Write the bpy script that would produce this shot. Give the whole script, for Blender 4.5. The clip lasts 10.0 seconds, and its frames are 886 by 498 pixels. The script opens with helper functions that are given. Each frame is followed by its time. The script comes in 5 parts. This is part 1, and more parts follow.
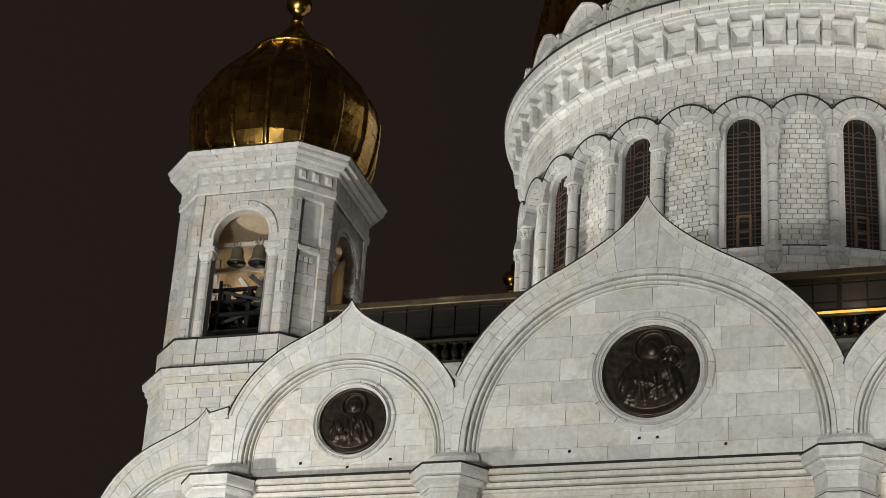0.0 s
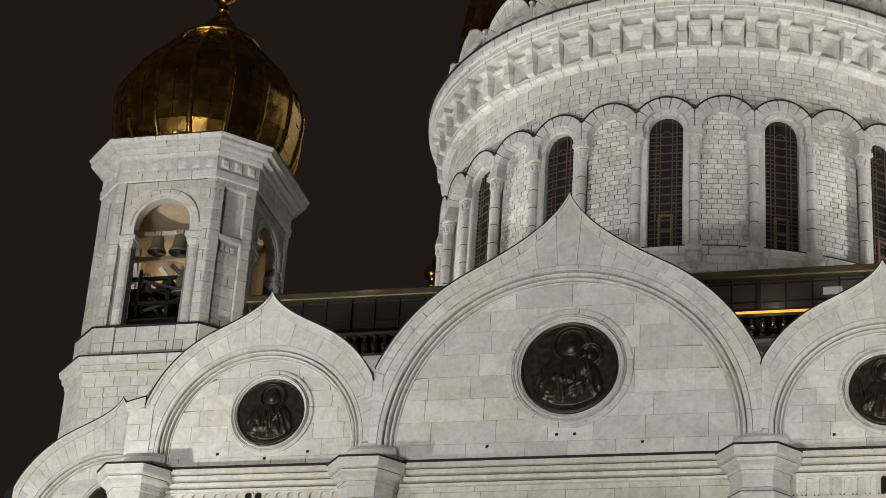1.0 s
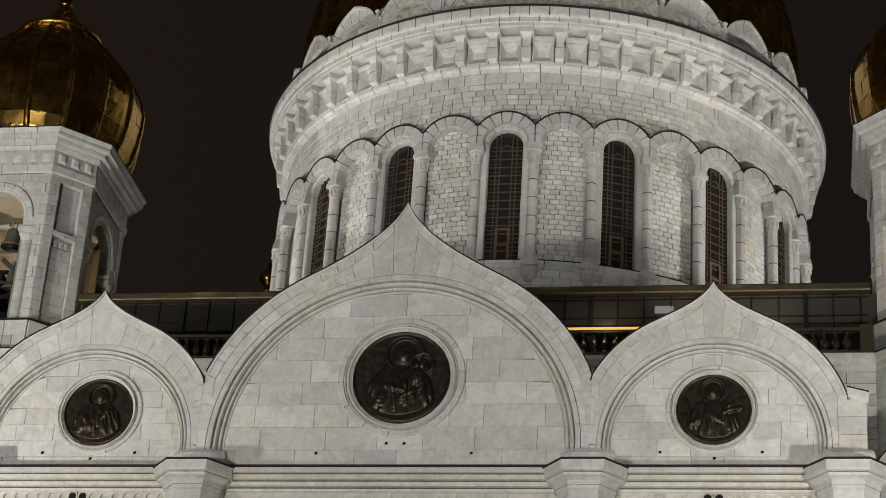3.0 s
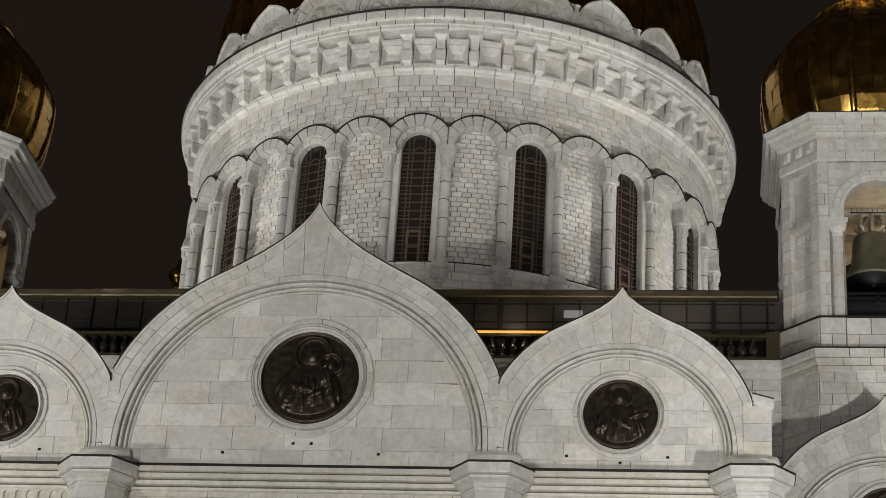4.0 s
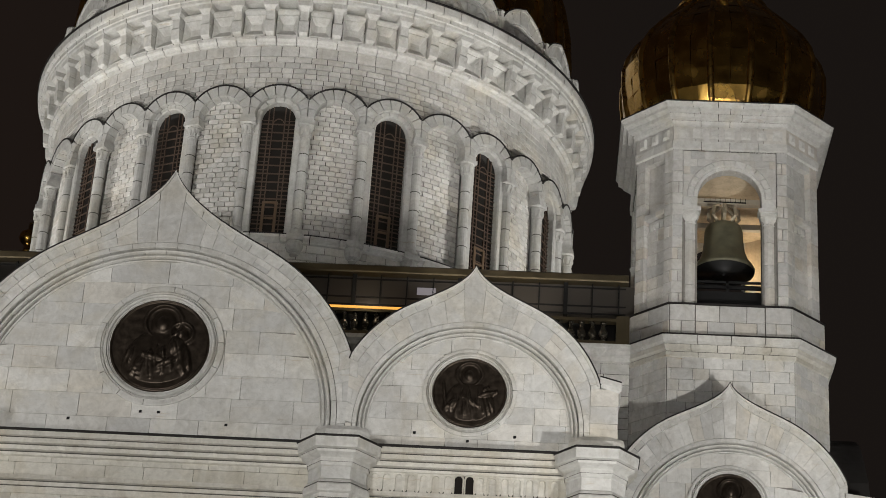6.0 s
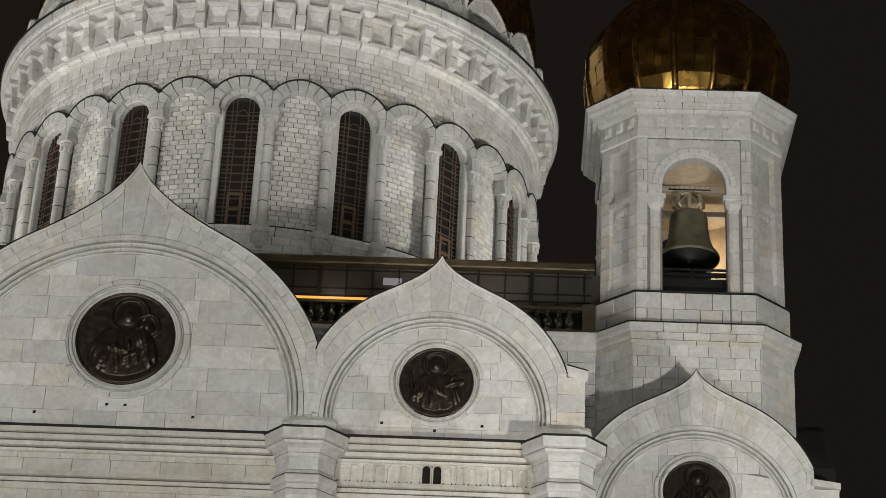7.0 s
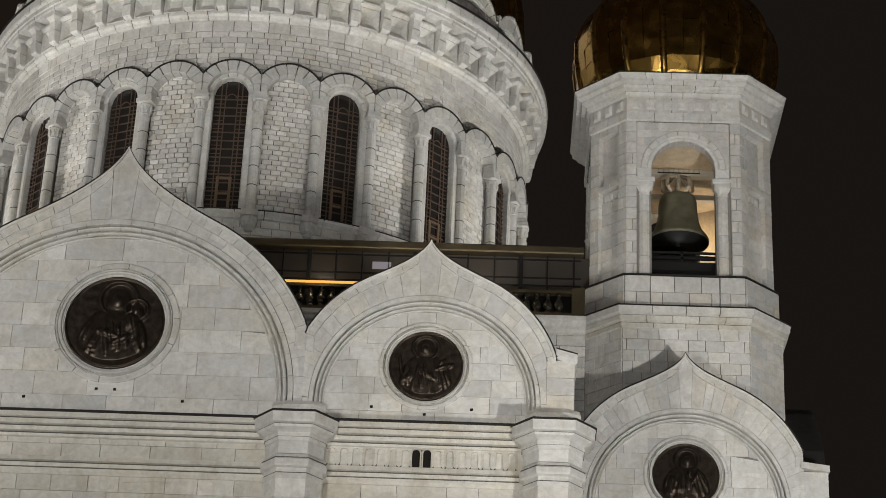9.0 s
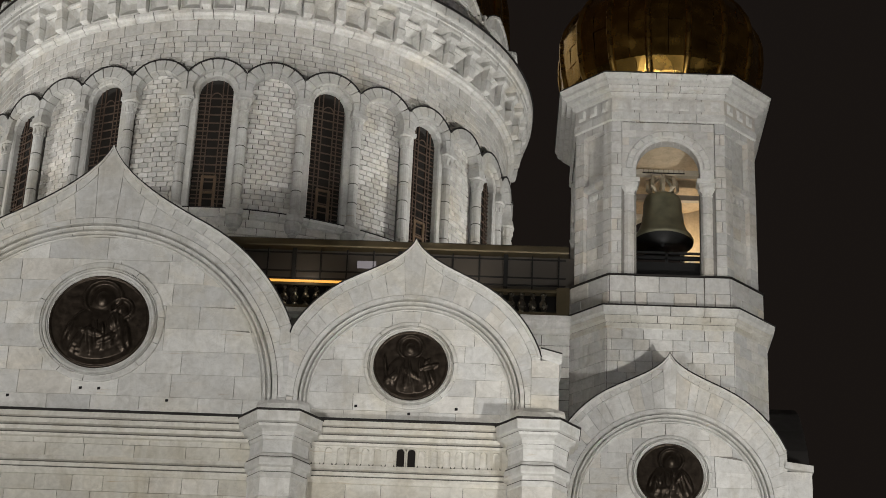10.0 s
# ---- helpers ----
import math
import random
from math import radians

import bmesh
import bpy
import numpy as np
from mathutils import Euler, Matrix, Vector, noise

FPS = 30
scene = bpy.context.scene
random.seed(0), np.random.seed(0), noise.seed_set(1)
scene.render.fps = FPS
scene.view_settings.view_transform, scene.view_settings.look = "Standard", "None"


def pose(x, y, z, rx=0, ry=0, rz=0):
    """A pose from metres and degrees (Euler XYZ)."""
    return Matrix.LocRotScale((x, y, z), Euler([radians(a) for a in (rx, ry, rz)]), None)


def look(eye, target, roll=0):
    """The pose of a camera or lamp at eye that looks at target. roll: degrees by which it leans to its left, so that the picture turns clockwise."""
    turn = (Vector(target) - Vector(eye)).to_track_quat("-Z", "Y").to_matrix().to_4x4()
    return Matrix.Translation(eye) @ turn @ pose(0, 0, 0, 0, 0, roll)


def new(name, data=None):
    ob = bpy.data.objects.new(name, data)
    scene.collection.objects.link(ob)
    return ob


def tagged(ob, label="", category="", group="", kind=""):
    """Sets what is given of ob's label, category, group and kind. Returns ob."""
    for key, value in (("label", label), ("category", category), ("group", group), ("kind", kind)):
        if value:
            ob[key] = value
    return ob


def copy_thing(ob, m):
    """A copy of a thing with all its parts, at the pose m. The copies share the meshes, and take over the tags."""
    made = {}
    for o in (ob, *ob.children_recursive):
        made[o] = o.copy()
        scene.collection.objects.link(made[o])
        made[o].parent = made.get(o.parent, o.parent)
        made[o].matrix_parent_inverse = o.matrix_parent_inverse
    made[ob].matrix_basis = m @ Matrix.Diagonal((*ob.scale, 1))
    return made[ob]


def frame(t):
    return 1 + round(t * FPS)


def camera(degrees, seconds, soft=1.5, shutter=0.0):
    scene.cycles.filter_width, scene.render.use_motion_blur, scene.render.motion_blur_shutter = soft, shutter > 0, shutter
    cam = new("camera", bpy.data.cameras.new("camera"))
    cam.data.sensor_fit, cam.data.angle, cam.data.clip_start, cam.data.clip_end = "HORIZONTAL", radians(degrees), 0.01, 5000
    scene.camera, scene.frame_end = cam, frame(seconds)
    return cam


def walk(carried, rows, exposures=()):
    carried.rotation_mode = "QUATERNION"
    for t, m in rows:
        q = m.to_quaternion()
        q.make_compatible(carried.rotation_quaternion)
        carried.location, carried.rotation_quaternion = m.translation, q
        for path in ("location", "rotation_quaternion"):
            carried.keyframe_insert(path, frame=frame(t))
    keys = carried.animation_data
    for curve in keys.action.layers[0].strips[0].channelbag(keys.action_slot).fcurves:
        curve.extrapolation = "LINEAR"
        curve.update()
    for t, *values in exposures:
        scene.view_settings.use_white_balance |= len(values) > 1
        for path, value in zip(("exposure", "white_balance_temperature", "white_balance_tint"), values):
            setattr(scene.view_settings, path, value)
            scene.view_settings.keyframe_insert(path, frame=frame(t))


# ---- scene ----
# Building axes: the big drum stands on the origin, the facade faces -y, ground at z = 0.
cam = camera(24.2, 10.0, soft=0.7)
EYE = (14.255, -103.923, 1.6)
# seconds, then the camera's turn in degrees (it stands on one spot and pans)
TURNS = [
    (0.0, 116.349, -3.482, 16.595), (0.5, 116.273, -3.437, 15.507), (1.0, 116.329, -3.558, 14.131),
    (1.5, 116.498, -3.782, 12.746), (2.0, 116.664, -3.772, 11.373), (3.5, 116.965, -3.388, 7.839),
    (4.0, 117.065, -3.326, 6.404), (4.5, 116.972, -3.371, 5.153), (5.0, 116.842, -3.323, 3.915),
    (5.5, 116.738, -3.367, 2.958), (6.0, 116.654, -3.476, 1.83), (7.5, 116.268, -2.331, 1.04),
    (8.0, 116.144, -2.246, 1.069), (8.5, 116.037, -2.356, 1.023), (9.0, 115.961, -2.363, 0.989),
    (9.5, 115.981, -2.387, 0.829), (10.0, 115.966, -2.306, 0.551),
]
walk(cam, [(t, pose(*EYE, rx, ry, rz)) for t, rx, ry, rz in TURNS], [(0.0, 0.32), (1.0, 0.2), (2.0, 0.07), (3.5, 0.0), (10.0, 0.0)])

# ---- world and light ----
world = bpy.data.worlds.new("night_sky")
world.use_nodes = True
scene.world = world
bg = world.node_tree.nodes["Background"]
bg.inputs[1].default_value = 1.0
# town glow on low cloud, browner and brighter towards the west
wt = world.node_tree
way, axes = wt.nodes.new("ShaderNodeTexCoord"), wt.nodes.new("ShaderNodeSeparateXYZ")
west = wt.nodes.new("ShaderNodeMapRange")
west.inputs["From Min"].default_value, west.inputs["From Max"].default_value = 0.05, -0.5
glow_mix = wt.nodes.new("ShaderNodeMix")
glow_mix.data_type = "RGBA"
glow_mix.inputs[6].default_value, glow_mix.inputs[7].default_value = (0.0094, 0.0072, 0.0061, 1), (0.0136, 0.0087, 0.0067, 1)
wt.links.new(way.outputs["Generated"], axes.inputs[0])
wt.links.new(axes.outputs[0], west.inputs[0])
wt.links.new(west.outputs[0], glow_mix.inputs[0])
wt.links.new(glow_mix.outputs[2], bg.inputs[0])


def flood(name, at, to, watts, size, degrees, colour=(1.0, 0.97, 0.925), blend=0.6):
    lamp = bpy.data.lights.new(name, "SPOT")
    lamp.energy, lamp.spot_size, lamp.spot_blend, lamp.shadow_soft_size, lamp.color = watts, radians(degrees), blend, size, colour
    ob = new(name, lamp)
    ob.matrix_world = look(at, to)
    return ob


# floodlights on masts across the square, and on the roof terrace under the drum
flood("flood_mast", (-13, -98, 5), (-6, -30, 36), 67000, 3.0, 70, blend=0.8)
flood("flood_mast", (15, -98, 5), (15, -30, 36), 33000, 3.0, 44, blend=0.8)
flood("flood_mast", (-40, -74, 4), (-22, -30, 36), 86000, 0.8, 53, blend=1.0)
flood("flood_mast", (40, -74, 4), (23, -30, 33), 64000, 0.8, 48, blend=1.0)
flood("flood_mast", (-35, -90, 5), (-7, 0, 66), 15000, 0.8, 17, blend=0.5)
flood("flood_mast", (35, -90, 5), (7, 0, 66), 15000, 0.8, 17, blend=0.5)
for lx, ly, lz, aim, watts, cone in ((30, -13, 38.5, 9, 17500, 58), (15, -24.9, 41.0, 2, 280, 76), (12, -25.2, 40.9, 0, 160, 120), (4, -25.2, 40.9, 0, 130, 120)):
    for sx in (-1, 1):
        flood("flood_roof", (sx * lx, ly, lz), (sx * aim, -5, 56), watts, 0.6, cone)



# ---- materials ----
def material(name):
    m = bpy.data.materials.new(name)
    m.use_nodes = True
    t = m.node_tree
    return m, t, t.nodes["Principled BSDF"]


def node(t, kind, **values):
    n = t.nodes.new(kind)
    for key, v in values.items():
        n.inputs[key].default_value = v
    return n


def ramp(t, stops):
    n = t.nodes.new("ShaderNodeValToRGB")
    while len(n.color_ramp.elements) < len(stops):
        n.color_ramp.elements.new(0.5)
    for e, (p, c) in zip(n.color_ramp.elements, stops):
        e.position, e.color = p, (*c, 1)
    return n


def stone(name, tones, stain, rough=0.6, grain=7.0, bump=0.18, stain_scale=0.55):
    """Cut stone: every piece has its own tone, with cloudy veins, stains and a fine grain."""
    m, t, b = material(name)
    info, geo = t.nodes.new("ShaderNodeObjectInfo"), t.nodes.new("ShaderNodeNewGeometry")
    add = t.nodes.new("ShaderNodeMath")
    add.operation = "ADD"
    frac = t.nodes.new("ShaderNodeMath")
    frac.operation = "FRACT"
    t.links.new(info.outputs["Random"], add.inputs[0])
    t.links.new(geo.outputs["Random Per Island"], add.inputs[1])
    t.links.new(add.outputs[0], frac.inputs[0])
    tone = ramp(t, [(i / (len(tones) - 1), c) for i, c in enumerate(tones)])
    t.links.new(frac.outputs[0], tone.inputs[0])
    cloud = node(t, "ShaderNodeTexNoise", Scale=stain_scale, Detail=7.0, Roughness=0.62, Distortion=0.8)
    t.links.new(geo.outputs["Position"], cloud.inputs["Vector"])
    mask = ramp(t, [(0.48, (0, 0, 0)), (0.72, (0.7, 0.7, 0.7))])
    t.links.new(cloud.outputs[0], mask.inputs[0])
    mix = t.nodes.new("ShaderNodeMix")
    mix.data_type = "RGBA"
    mix.inputs[7].default_value = (*stain, 1)
    t.links.new(mask.outputs[0], mix.inputs[0])
    t.links.new(tone.outputs[0], mix.inputs[6])
    fine = node(t, "ShaderNodeTexNoise", Scale=grain, Detail=6.0, Roughness=0.7)
    t.links.new(geo.outputs["Position"], fine.inputs["Vector"])
    gr = ramp(t, [(0.3, (0.76, 0.755, 0.74)), (0.68, (1.08, 1.08, 1.08))])
    mottle = node(t, "ShaderNodeTexNoise", Scale=2.2, Detail=5.0, Roughness=0.55, Distortion=1.2)
    t.links.new(geo.outputs["Position"], mottle.inputs["Vector"])
    both = t.nodes.new("ShaderNodeMix")
    both.inputs[0].default_value = 0.6
    t.links.new(fine.outputs[0], both.inputs[2])
    t.links.new(mottle.outputs[0], both.inputs[3])
    t.links.new(both.outputs[0], gr.inputs[0])
    mul = t.nodes.new("ShaderNodeMix")
    mul.data_type, mul.blend_type = "RGBA", "MULTIPLY"
    mul.inputs[0].default_value = 1.0
    t.links.new(mix.outputs[2], mul.inputs[6])
    t.links.new(gr.outputs[0], mul.inputs[7])
    # rain streaks, warm stains, rusty runs along the beds and thin grey veins
    last = mul.outputs[2]
    for scale, size, lo, hi, dark in (((2.6, 2.6, 0.22), 1.0, 0.55, 0.8, (0.84, 0.82, 0.78)), ((1, 1, 1), 0.33, 0.5, 0.75, (1.0, 0.955, 0.86)), ((0.45, 0.45, 5.0), 1.0, 0.64, 0.76, (0.8, 0.7, 0.57)), ((1, 1, 1.5), 0.9, 0.485, 0.515, (0.9, 0.9, 0.9))):
        mp = t.nodes.new("ShaderNodeMapping")
        mp.inputs["Scale"].default_value = scale
        t.links.new(geo.outputs["Position"], mp.inputs["Vector"])
        ns = node(t, "ShaderNodeTexNoise", Scale=size, Detail=6.0, Roughness=0.6, Distortion=1.0)
        t.links.new(mp.outputs[0], ns.inputs["Vector"])
        vein = hi - lo < 0.1
        rp = ramp(t, [(lo, (1, 1, 1)), ((lo + hi) / 2, dark), (hi, (1, 1, 1))] if vein else [(lo, (1, 1, 1)), (hi, dark)])
        t.links.new(ns.outputs[0], rp.inputs[0])
        mm = t.nodes.new("ShaderNodeMix")
        mm.data_type, mm.blend_type = "RGBA", "MULTIPLY"
        mm.inputs[0].default_value = 1.0
        t.links.new(last, mm.inputs[6])
        t.links.new(rp.outputs[0], mm.inputs[7])
        last = mm.outputs[2]
    t.links.new(last, b.inputs["Base Color"])
    b.inputs["Roughness"].default_value = rough
    bp = node(t, "ShaderNodeBump", Strength=bump, Distance=0.03)
    t.links.new(fine.outputs[0], bp.inputs["Height"])
    t.links.new(bp.outputs[0], b.inputs["Normal"])
    return m


def metal(name, colour, rough, metallic=1.0, vary=0.35, scale=1.2, bump=0.1):
    m, t, b = material(name)
    geo = t.nodes.new("ShaderNodeNewGeometry")
    n = node(t, "ShaderNodeTexNoise", Scale=scale, Detail=5.0, Roughness=0.6)
    t.links.new(geo.outputs["Position"], n.inputs["Vector"])
    r = ramp(t, [(0.25, tuple(c * (1 - vary) for c in colour)), (0.75, colour)])
    t.links.new(n.outputs[0], r.inputs[0])
    t.links.new(r.outputs[0], b.inputs["Base Color"])
    rr = ramp(t, [(0.3, (rough * 0.75,) * 3), (0.7, (min(1, rough * 1.35),) * 3)])
    t.links.new(n.outputs[0], rr.inputs[0])
    t.links.new(rr.outputs[0], b.inputs["Roughness"])
    b.inputs["Metallic"].default_value = metallic
    bp = node(t, "ShaderNodeBump", Strength=bump, Distance=0.05)
    t.links.new(n.outputs[0], bp.inputs["Height"])
    t.links.new(bp.outputs[0], b.inputs["Normal"])
    return m


def glow(name, colour, strength):
    m, t, b = material(name)
    b.inputs["Base Color"].default_value = (0.05, 0.05, 0.05, 1)
    b.inputs["Emission Color"].default_value = (*colour, 1)
    b.inputs["Emission Strength"].default_value = strength
    return m


MARBLE = stone("white_marble", [(0.56, 0.56, 0.55), (0.70, 0.695, 0.67), (0.62, 0.62, 0.605), (0.77, 0.765, 0.74), (0.66, 0.635, 0.585)], (0.52, 0.50, 0.46))
TOWER = stone("tower_marble", [(0.50, 0.50, 0.49), (0.62, 0.61, 0.59), (0.55, 0.54, 0.52), (0.67, 0.66, 0.63), (0.58, 0.54, 0.48)], (0.44, 0.42, 0.38))
BRICK = stone("drum_stone", [(0.50, 0.495, 0.475), (0.67, 0.66, 0.635), (0.57, 0.555, 0.525), (0.73, 0.72, 0.695), (0.60, 0.575, 0.535)], (0.43, 0.415, 0.38))
TRIM = stone("carved_marble", [(0.60, 0.60, 0.58), (0.68, 0.675, 0.65), (0.63, 0.625, 0.60)], (0.50, 0.485, 0.45), stain_scale=0.9)
GREY = stone("grey_marble", [(0.46, 0.46, 0.45), (0.56, 0.56, 0.54), (0.50, 0.50, 0.485)], (0.40, 0.39, 0.365), stain_scale=0.9)
JOINT = stone("lime_mortar", [(0.10, 0.095, 0.085), (0.12, 0.115, 0.10)], (0.07, 0.066, 0.06), rough=0.9)
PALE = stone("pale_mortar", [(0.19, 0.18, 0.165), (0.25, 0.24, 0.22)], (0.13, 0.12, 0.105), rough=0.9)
CREAM = stone("cream_marble", [(0.58, 0.565, 0.52), (0.69, 0.67, 0.61), (0.63, 0.615, 0.56), (0.54, 0.515, 0.45), (0.72, 0.70, 0.65)], (0.45, 0.41, 0.33))
LEAD = metal("dark_lead_flashing", (0.035, 0.032, 0.03), 0.6, 0.4)
BRONZE = metal("dark_bronze", (0.085, 0.066, 0.05), 0.38, 0.8, 0.5, 5.0, 0.2)
HALO = metal("worn_bronze", (0.13, 0.115, 0.09), 0.25, 0.85, 0.2, 3.0)
CROWN = metal("worn_pale_bronze", (0.42, 0.36, 0.26), 0.45, 0.4, 0.6, 6.0, 0.4)
BELL = metal("green_bronze", (0.2, 0.19, 0.125), 0.5, 0.45, 0.5, 2.0, 0.2)
IRON = metal("black_iron", (0.02, 0.02, 0.02), 0.55, 0.6)
TERRACE = metal("brown_bronze_cladding", (0.12, 0.095, 0.055), 0.55, 0.7, 0.4, 2.0)
GOLD = metal("gilded_copper", (0.62, 0.37, 0.09), 0.24, 1.0, 0.45, 0.9, 0.15)
RIB = metal("gilded_rib", (0.55, 0.33, 0.09), 0.28, 1.0, 0.4, 2.0)
FRAME = metal("brown_window_bars", (0.085, 0.054, 0.036), 0.7, 0.0)
WOOD = metal("light_wood_sash", (0.13, 0.083, 0.048), 0.6, 0.0, 0.3, 6.0)
STRIP = glow("amber_light_strip", (1.0, 0.46, 0.08), 1.1)
PLASTER = stone("warm_plaster", [(0.62, 0.5, 0.34), (0.66, 0.54, 0.38)], (0.5, 0.38, 0.25), rough=0.8)
PAVING = stone("granite_paving", [(0.2, 0.2, 0.2), (0.25, 0.24, 0.23)], (0.14, 0.14, 0.14), rough=0.8, grain=3)


def glass(name, colour, rough):
    m, t, b = material(name)
    n = node(t, "ShaderNodeTexNoise", Scale=0.8, Detail=3.0)
    geo = t.nodes.new("ShaderNodeNewGeometry")
    t.links.new(geo.outputs["Position"], n.inputs["Vector"])
    b.inputs["Base Color"].default_value = (*colour, 1)
    b.inputs["Roughness"].default_value = rough
    b.inputs["IOR"].default_value = 1.5
    bp = node(t, "ShaderNodeBump", Strength=0.05, Distance=0.1)
    t.links.new(n.outputs[0], bp.inputs["Height"])
    t.links.new(bp.outputs[0], b.inputs["Normal"])
    return m


GLASS = glass("dark_window_glass", (0.02, 0.018, 0.016), 0.15)
# Greyer base colour stands in for light from inside the canopy.
LIT_CANOPY_GLASS = glass("lit_canopy_glass", (0.05, 0.044, 0.038), 0.3)

# ---- mesh helpers ----
rng = random.Random(4)


def mesh_part(name, verts, faces, mat, parent=None, label="", smooth=False, kind=""):
    me = bpy.data.meshes.new(name)
    me.from_pydata([tuple(v) for v in verts], [], faces)
    me.materials.append(mat)
    if smooth:
        me.polygons.foreach_set("use_smooth", [True] * len(me.polygons))
    ob = new(name, me)
    ob.parent = parent
    if label or kind:
        tagged(ob, label, kind=kind)
    return ob


def thing(name, label, category, at=(0, 0, 0), group="", kind=""):
    ob = new(name)
    ob.location = at
    ob.empty_display_size = 0.5
    return tagged(ob, label, category, group, kind)


class Geo:
    """Collects pieces for one mesh."""

    def __init__(self):
        self.v, self.f = [], []

    def add(self, verts, faces):
        n = len(self.v)
        self.v += [tuple(v) for v in verts]
        self.f += [tuple(i + n for i in f) for f in faces]
        return self

    def box(self, x0, x1, y0, y1, z0, z1):
        v = [(x, y, z) for z in (z0, z1) for y in (y0, y1) for x in (x0, x1)]
        return self.add(v, [(0, 2, 3, 1), (4, 5, 7, 6), (0, 1, 5, 4), (1, 3, 7, 5), (3, 2, 6, 7), (2, 0, 4, 6)])

    def rings(self, loops, closed=True, caps=True):
        """Skins a row of equally long loops of points."""
        n, m = len(loops), len(loops[0])
        v = [p for loop in loops for p in loop]
        f = []
        for i in range(n - 1):
            for j in range(m if closed else m - 1):
                k = (j + 1) % m
                f.append((i * m + j, i * m + k, (i + 1) * m + k, (i + 1) * m + j))
        if caps and closed:
            f += [tuple(reversed(range(m))), tuple(range((n - 1) * m, n * m))]
        return self.add(v, f)

    def lathe(self, profile, at=(0, 0, 0), n=16):
        loops = [[(at[0] + r * math.cos(2 * math.pi * k / n), at[1] + r * math.sin(2 * math.pi * k / n), at[2] + z) for k in range(n)] for r, z in profile]
        return self.rings(loops)

    def put(self, name, mat, parent=None, label="", smooth=False, kind=""):
        return mesh_part(name, self.v, self.f, mat, parent, label, smooth, kind)


def block(place, u0, u1, v0, v1, d0, d1, cu=0.02, cv=0.02, nu=1, cd=0.02):
    """A cut stone with worn edges on any surface: place(u, v, d) gives the point d out of the surface."""
    us = [u0 + (u1 - u0) * i / nu for i in range(nu + 1)]
    ui = [min(max(u, u0 + cu), u1 - cu) if u1 > u0 else max(min(u, u0 + cu), u1 - cu) for u in us]
    loops = []
    for dd, uu, va, vb in ((d0, us, v0, v1), (d1 - cd, us, v0, v1), (d1, ui, v0 + cv, v1 - cv)):
        loops.append([place(u, va, dd) for u in uu] + [place(u, vb, dd) for u in reversed(uu)])
    m = 2 * (nu + 1)
    v = [p for lo in loops for p in lo]
    f = []
    for i in range(2):
        for j in range(m):
            k = (j + 1) % m
            f.append((i * m + j, i * m + k, (i + 1) * m + k, (i + 1) * m + j))
    for i in range(nu):
        f.append((2 * m + i, 2 * m + i + 1, 2 * m + m - 2 - i, 2 * m + m - 1 - i))
    return v, f


def courses(place, u0, u1, v0, v1, high, long, d0, d1, gap=0.012, free=None, jitter=0.12, worn=0.014, nu=1, scale_u=1.0, uneven=0.006, wild=0.0):
    """Courses of cut stones over a patch; free(u, v) says where stones may lie (by their middles)."""
    out = []
    rows = max(1, round((v1 - v0) / high))
    h = (v1 - v0) / rows
    for r in range(rows):
        u = u0 - (0 if r % 2 else 0.5 * long * scale_u) - (rng.random() * 0.2 * long * scale_u if wild else 0)
        while u < u1 - 1e-6:
            w = long * scale_u * (1 + rng.uniform(-jitter, jitter) + (rng.uniform(-wild, wild) if wild else 0))
            a, b = max(u, u0), min(u + w, u1)
            u += w
            if u1 - b < 0.25 * long * scale_u:
                b, u = u1, u1
            if b - a < 0.12 * long * scale_u:
                continue
            va, vb = v0 + r * h, v0 + (r + 1) * h
            if free and not free((a + b) / 2, (va + vb) / 2):
                continue
            e = rng.uniform(-uneven, uneven)
            out.append(block(place, a + gap * scale_u, b - gap * scale_u, va + gap, vb - gap, d0, d1 + e, cu=worn * scale_u, cv=worn, nu=nu, cd=worn))
    return out


def emit(pieces, name, mat, parent, limit=300, rest="stonework"):
    for v, f in pieces[:limit]:
        mesh_part(name, v, f, mat, parent)
    if len(pieces) > limit:
        g = Geo()
        for v, f in pieces[limit:]:
            g.add(v, f)
        g.put(rest, mat, parent, kind="stuff")


def flat_y(y):
    """A wall that faces -y."""
    return lambda u, v, d: (u, y - d, v)


def round_wall(r):
    """A drum's outside; u in degrees from the front."""
    return lambda u, v, d: ((r + d) * math.sin(radians(u)), -(r + d) * math.cos(radians(u)), v)


def extrude_profile(geo, profile, x0, x1, y):
    """A straight moulding along x: profile of (out, z)."""
    geo.rings([[(x, y - o, z) for o, z in profile] for x in (x0, x1)])


def octagon(a, b, z, c=(0, 0)):
    pts = [(-b, -a), (b, -a), (a, -b), (a, b), (b, a), (-b, a), (-a, b), (-a, -b)]
    return [(c[0] + x, c[1] + y, z) for x, y in pts]



# ---- ground and plain walls ----
g = Geo()
g.box(-2500, 2500, -2500, 2500, -0.5, 0)
tagged(g.put("ground", PAVING), "grey granite paving of the square before the church", "ground", kind="structure")

FACE = -37.08      # plane of the gable fronts
WALL = FACE + 0.3  # plane of the wall under them
LEDGE = 27.3
ARM = 16.6         # half width of the projecting arm


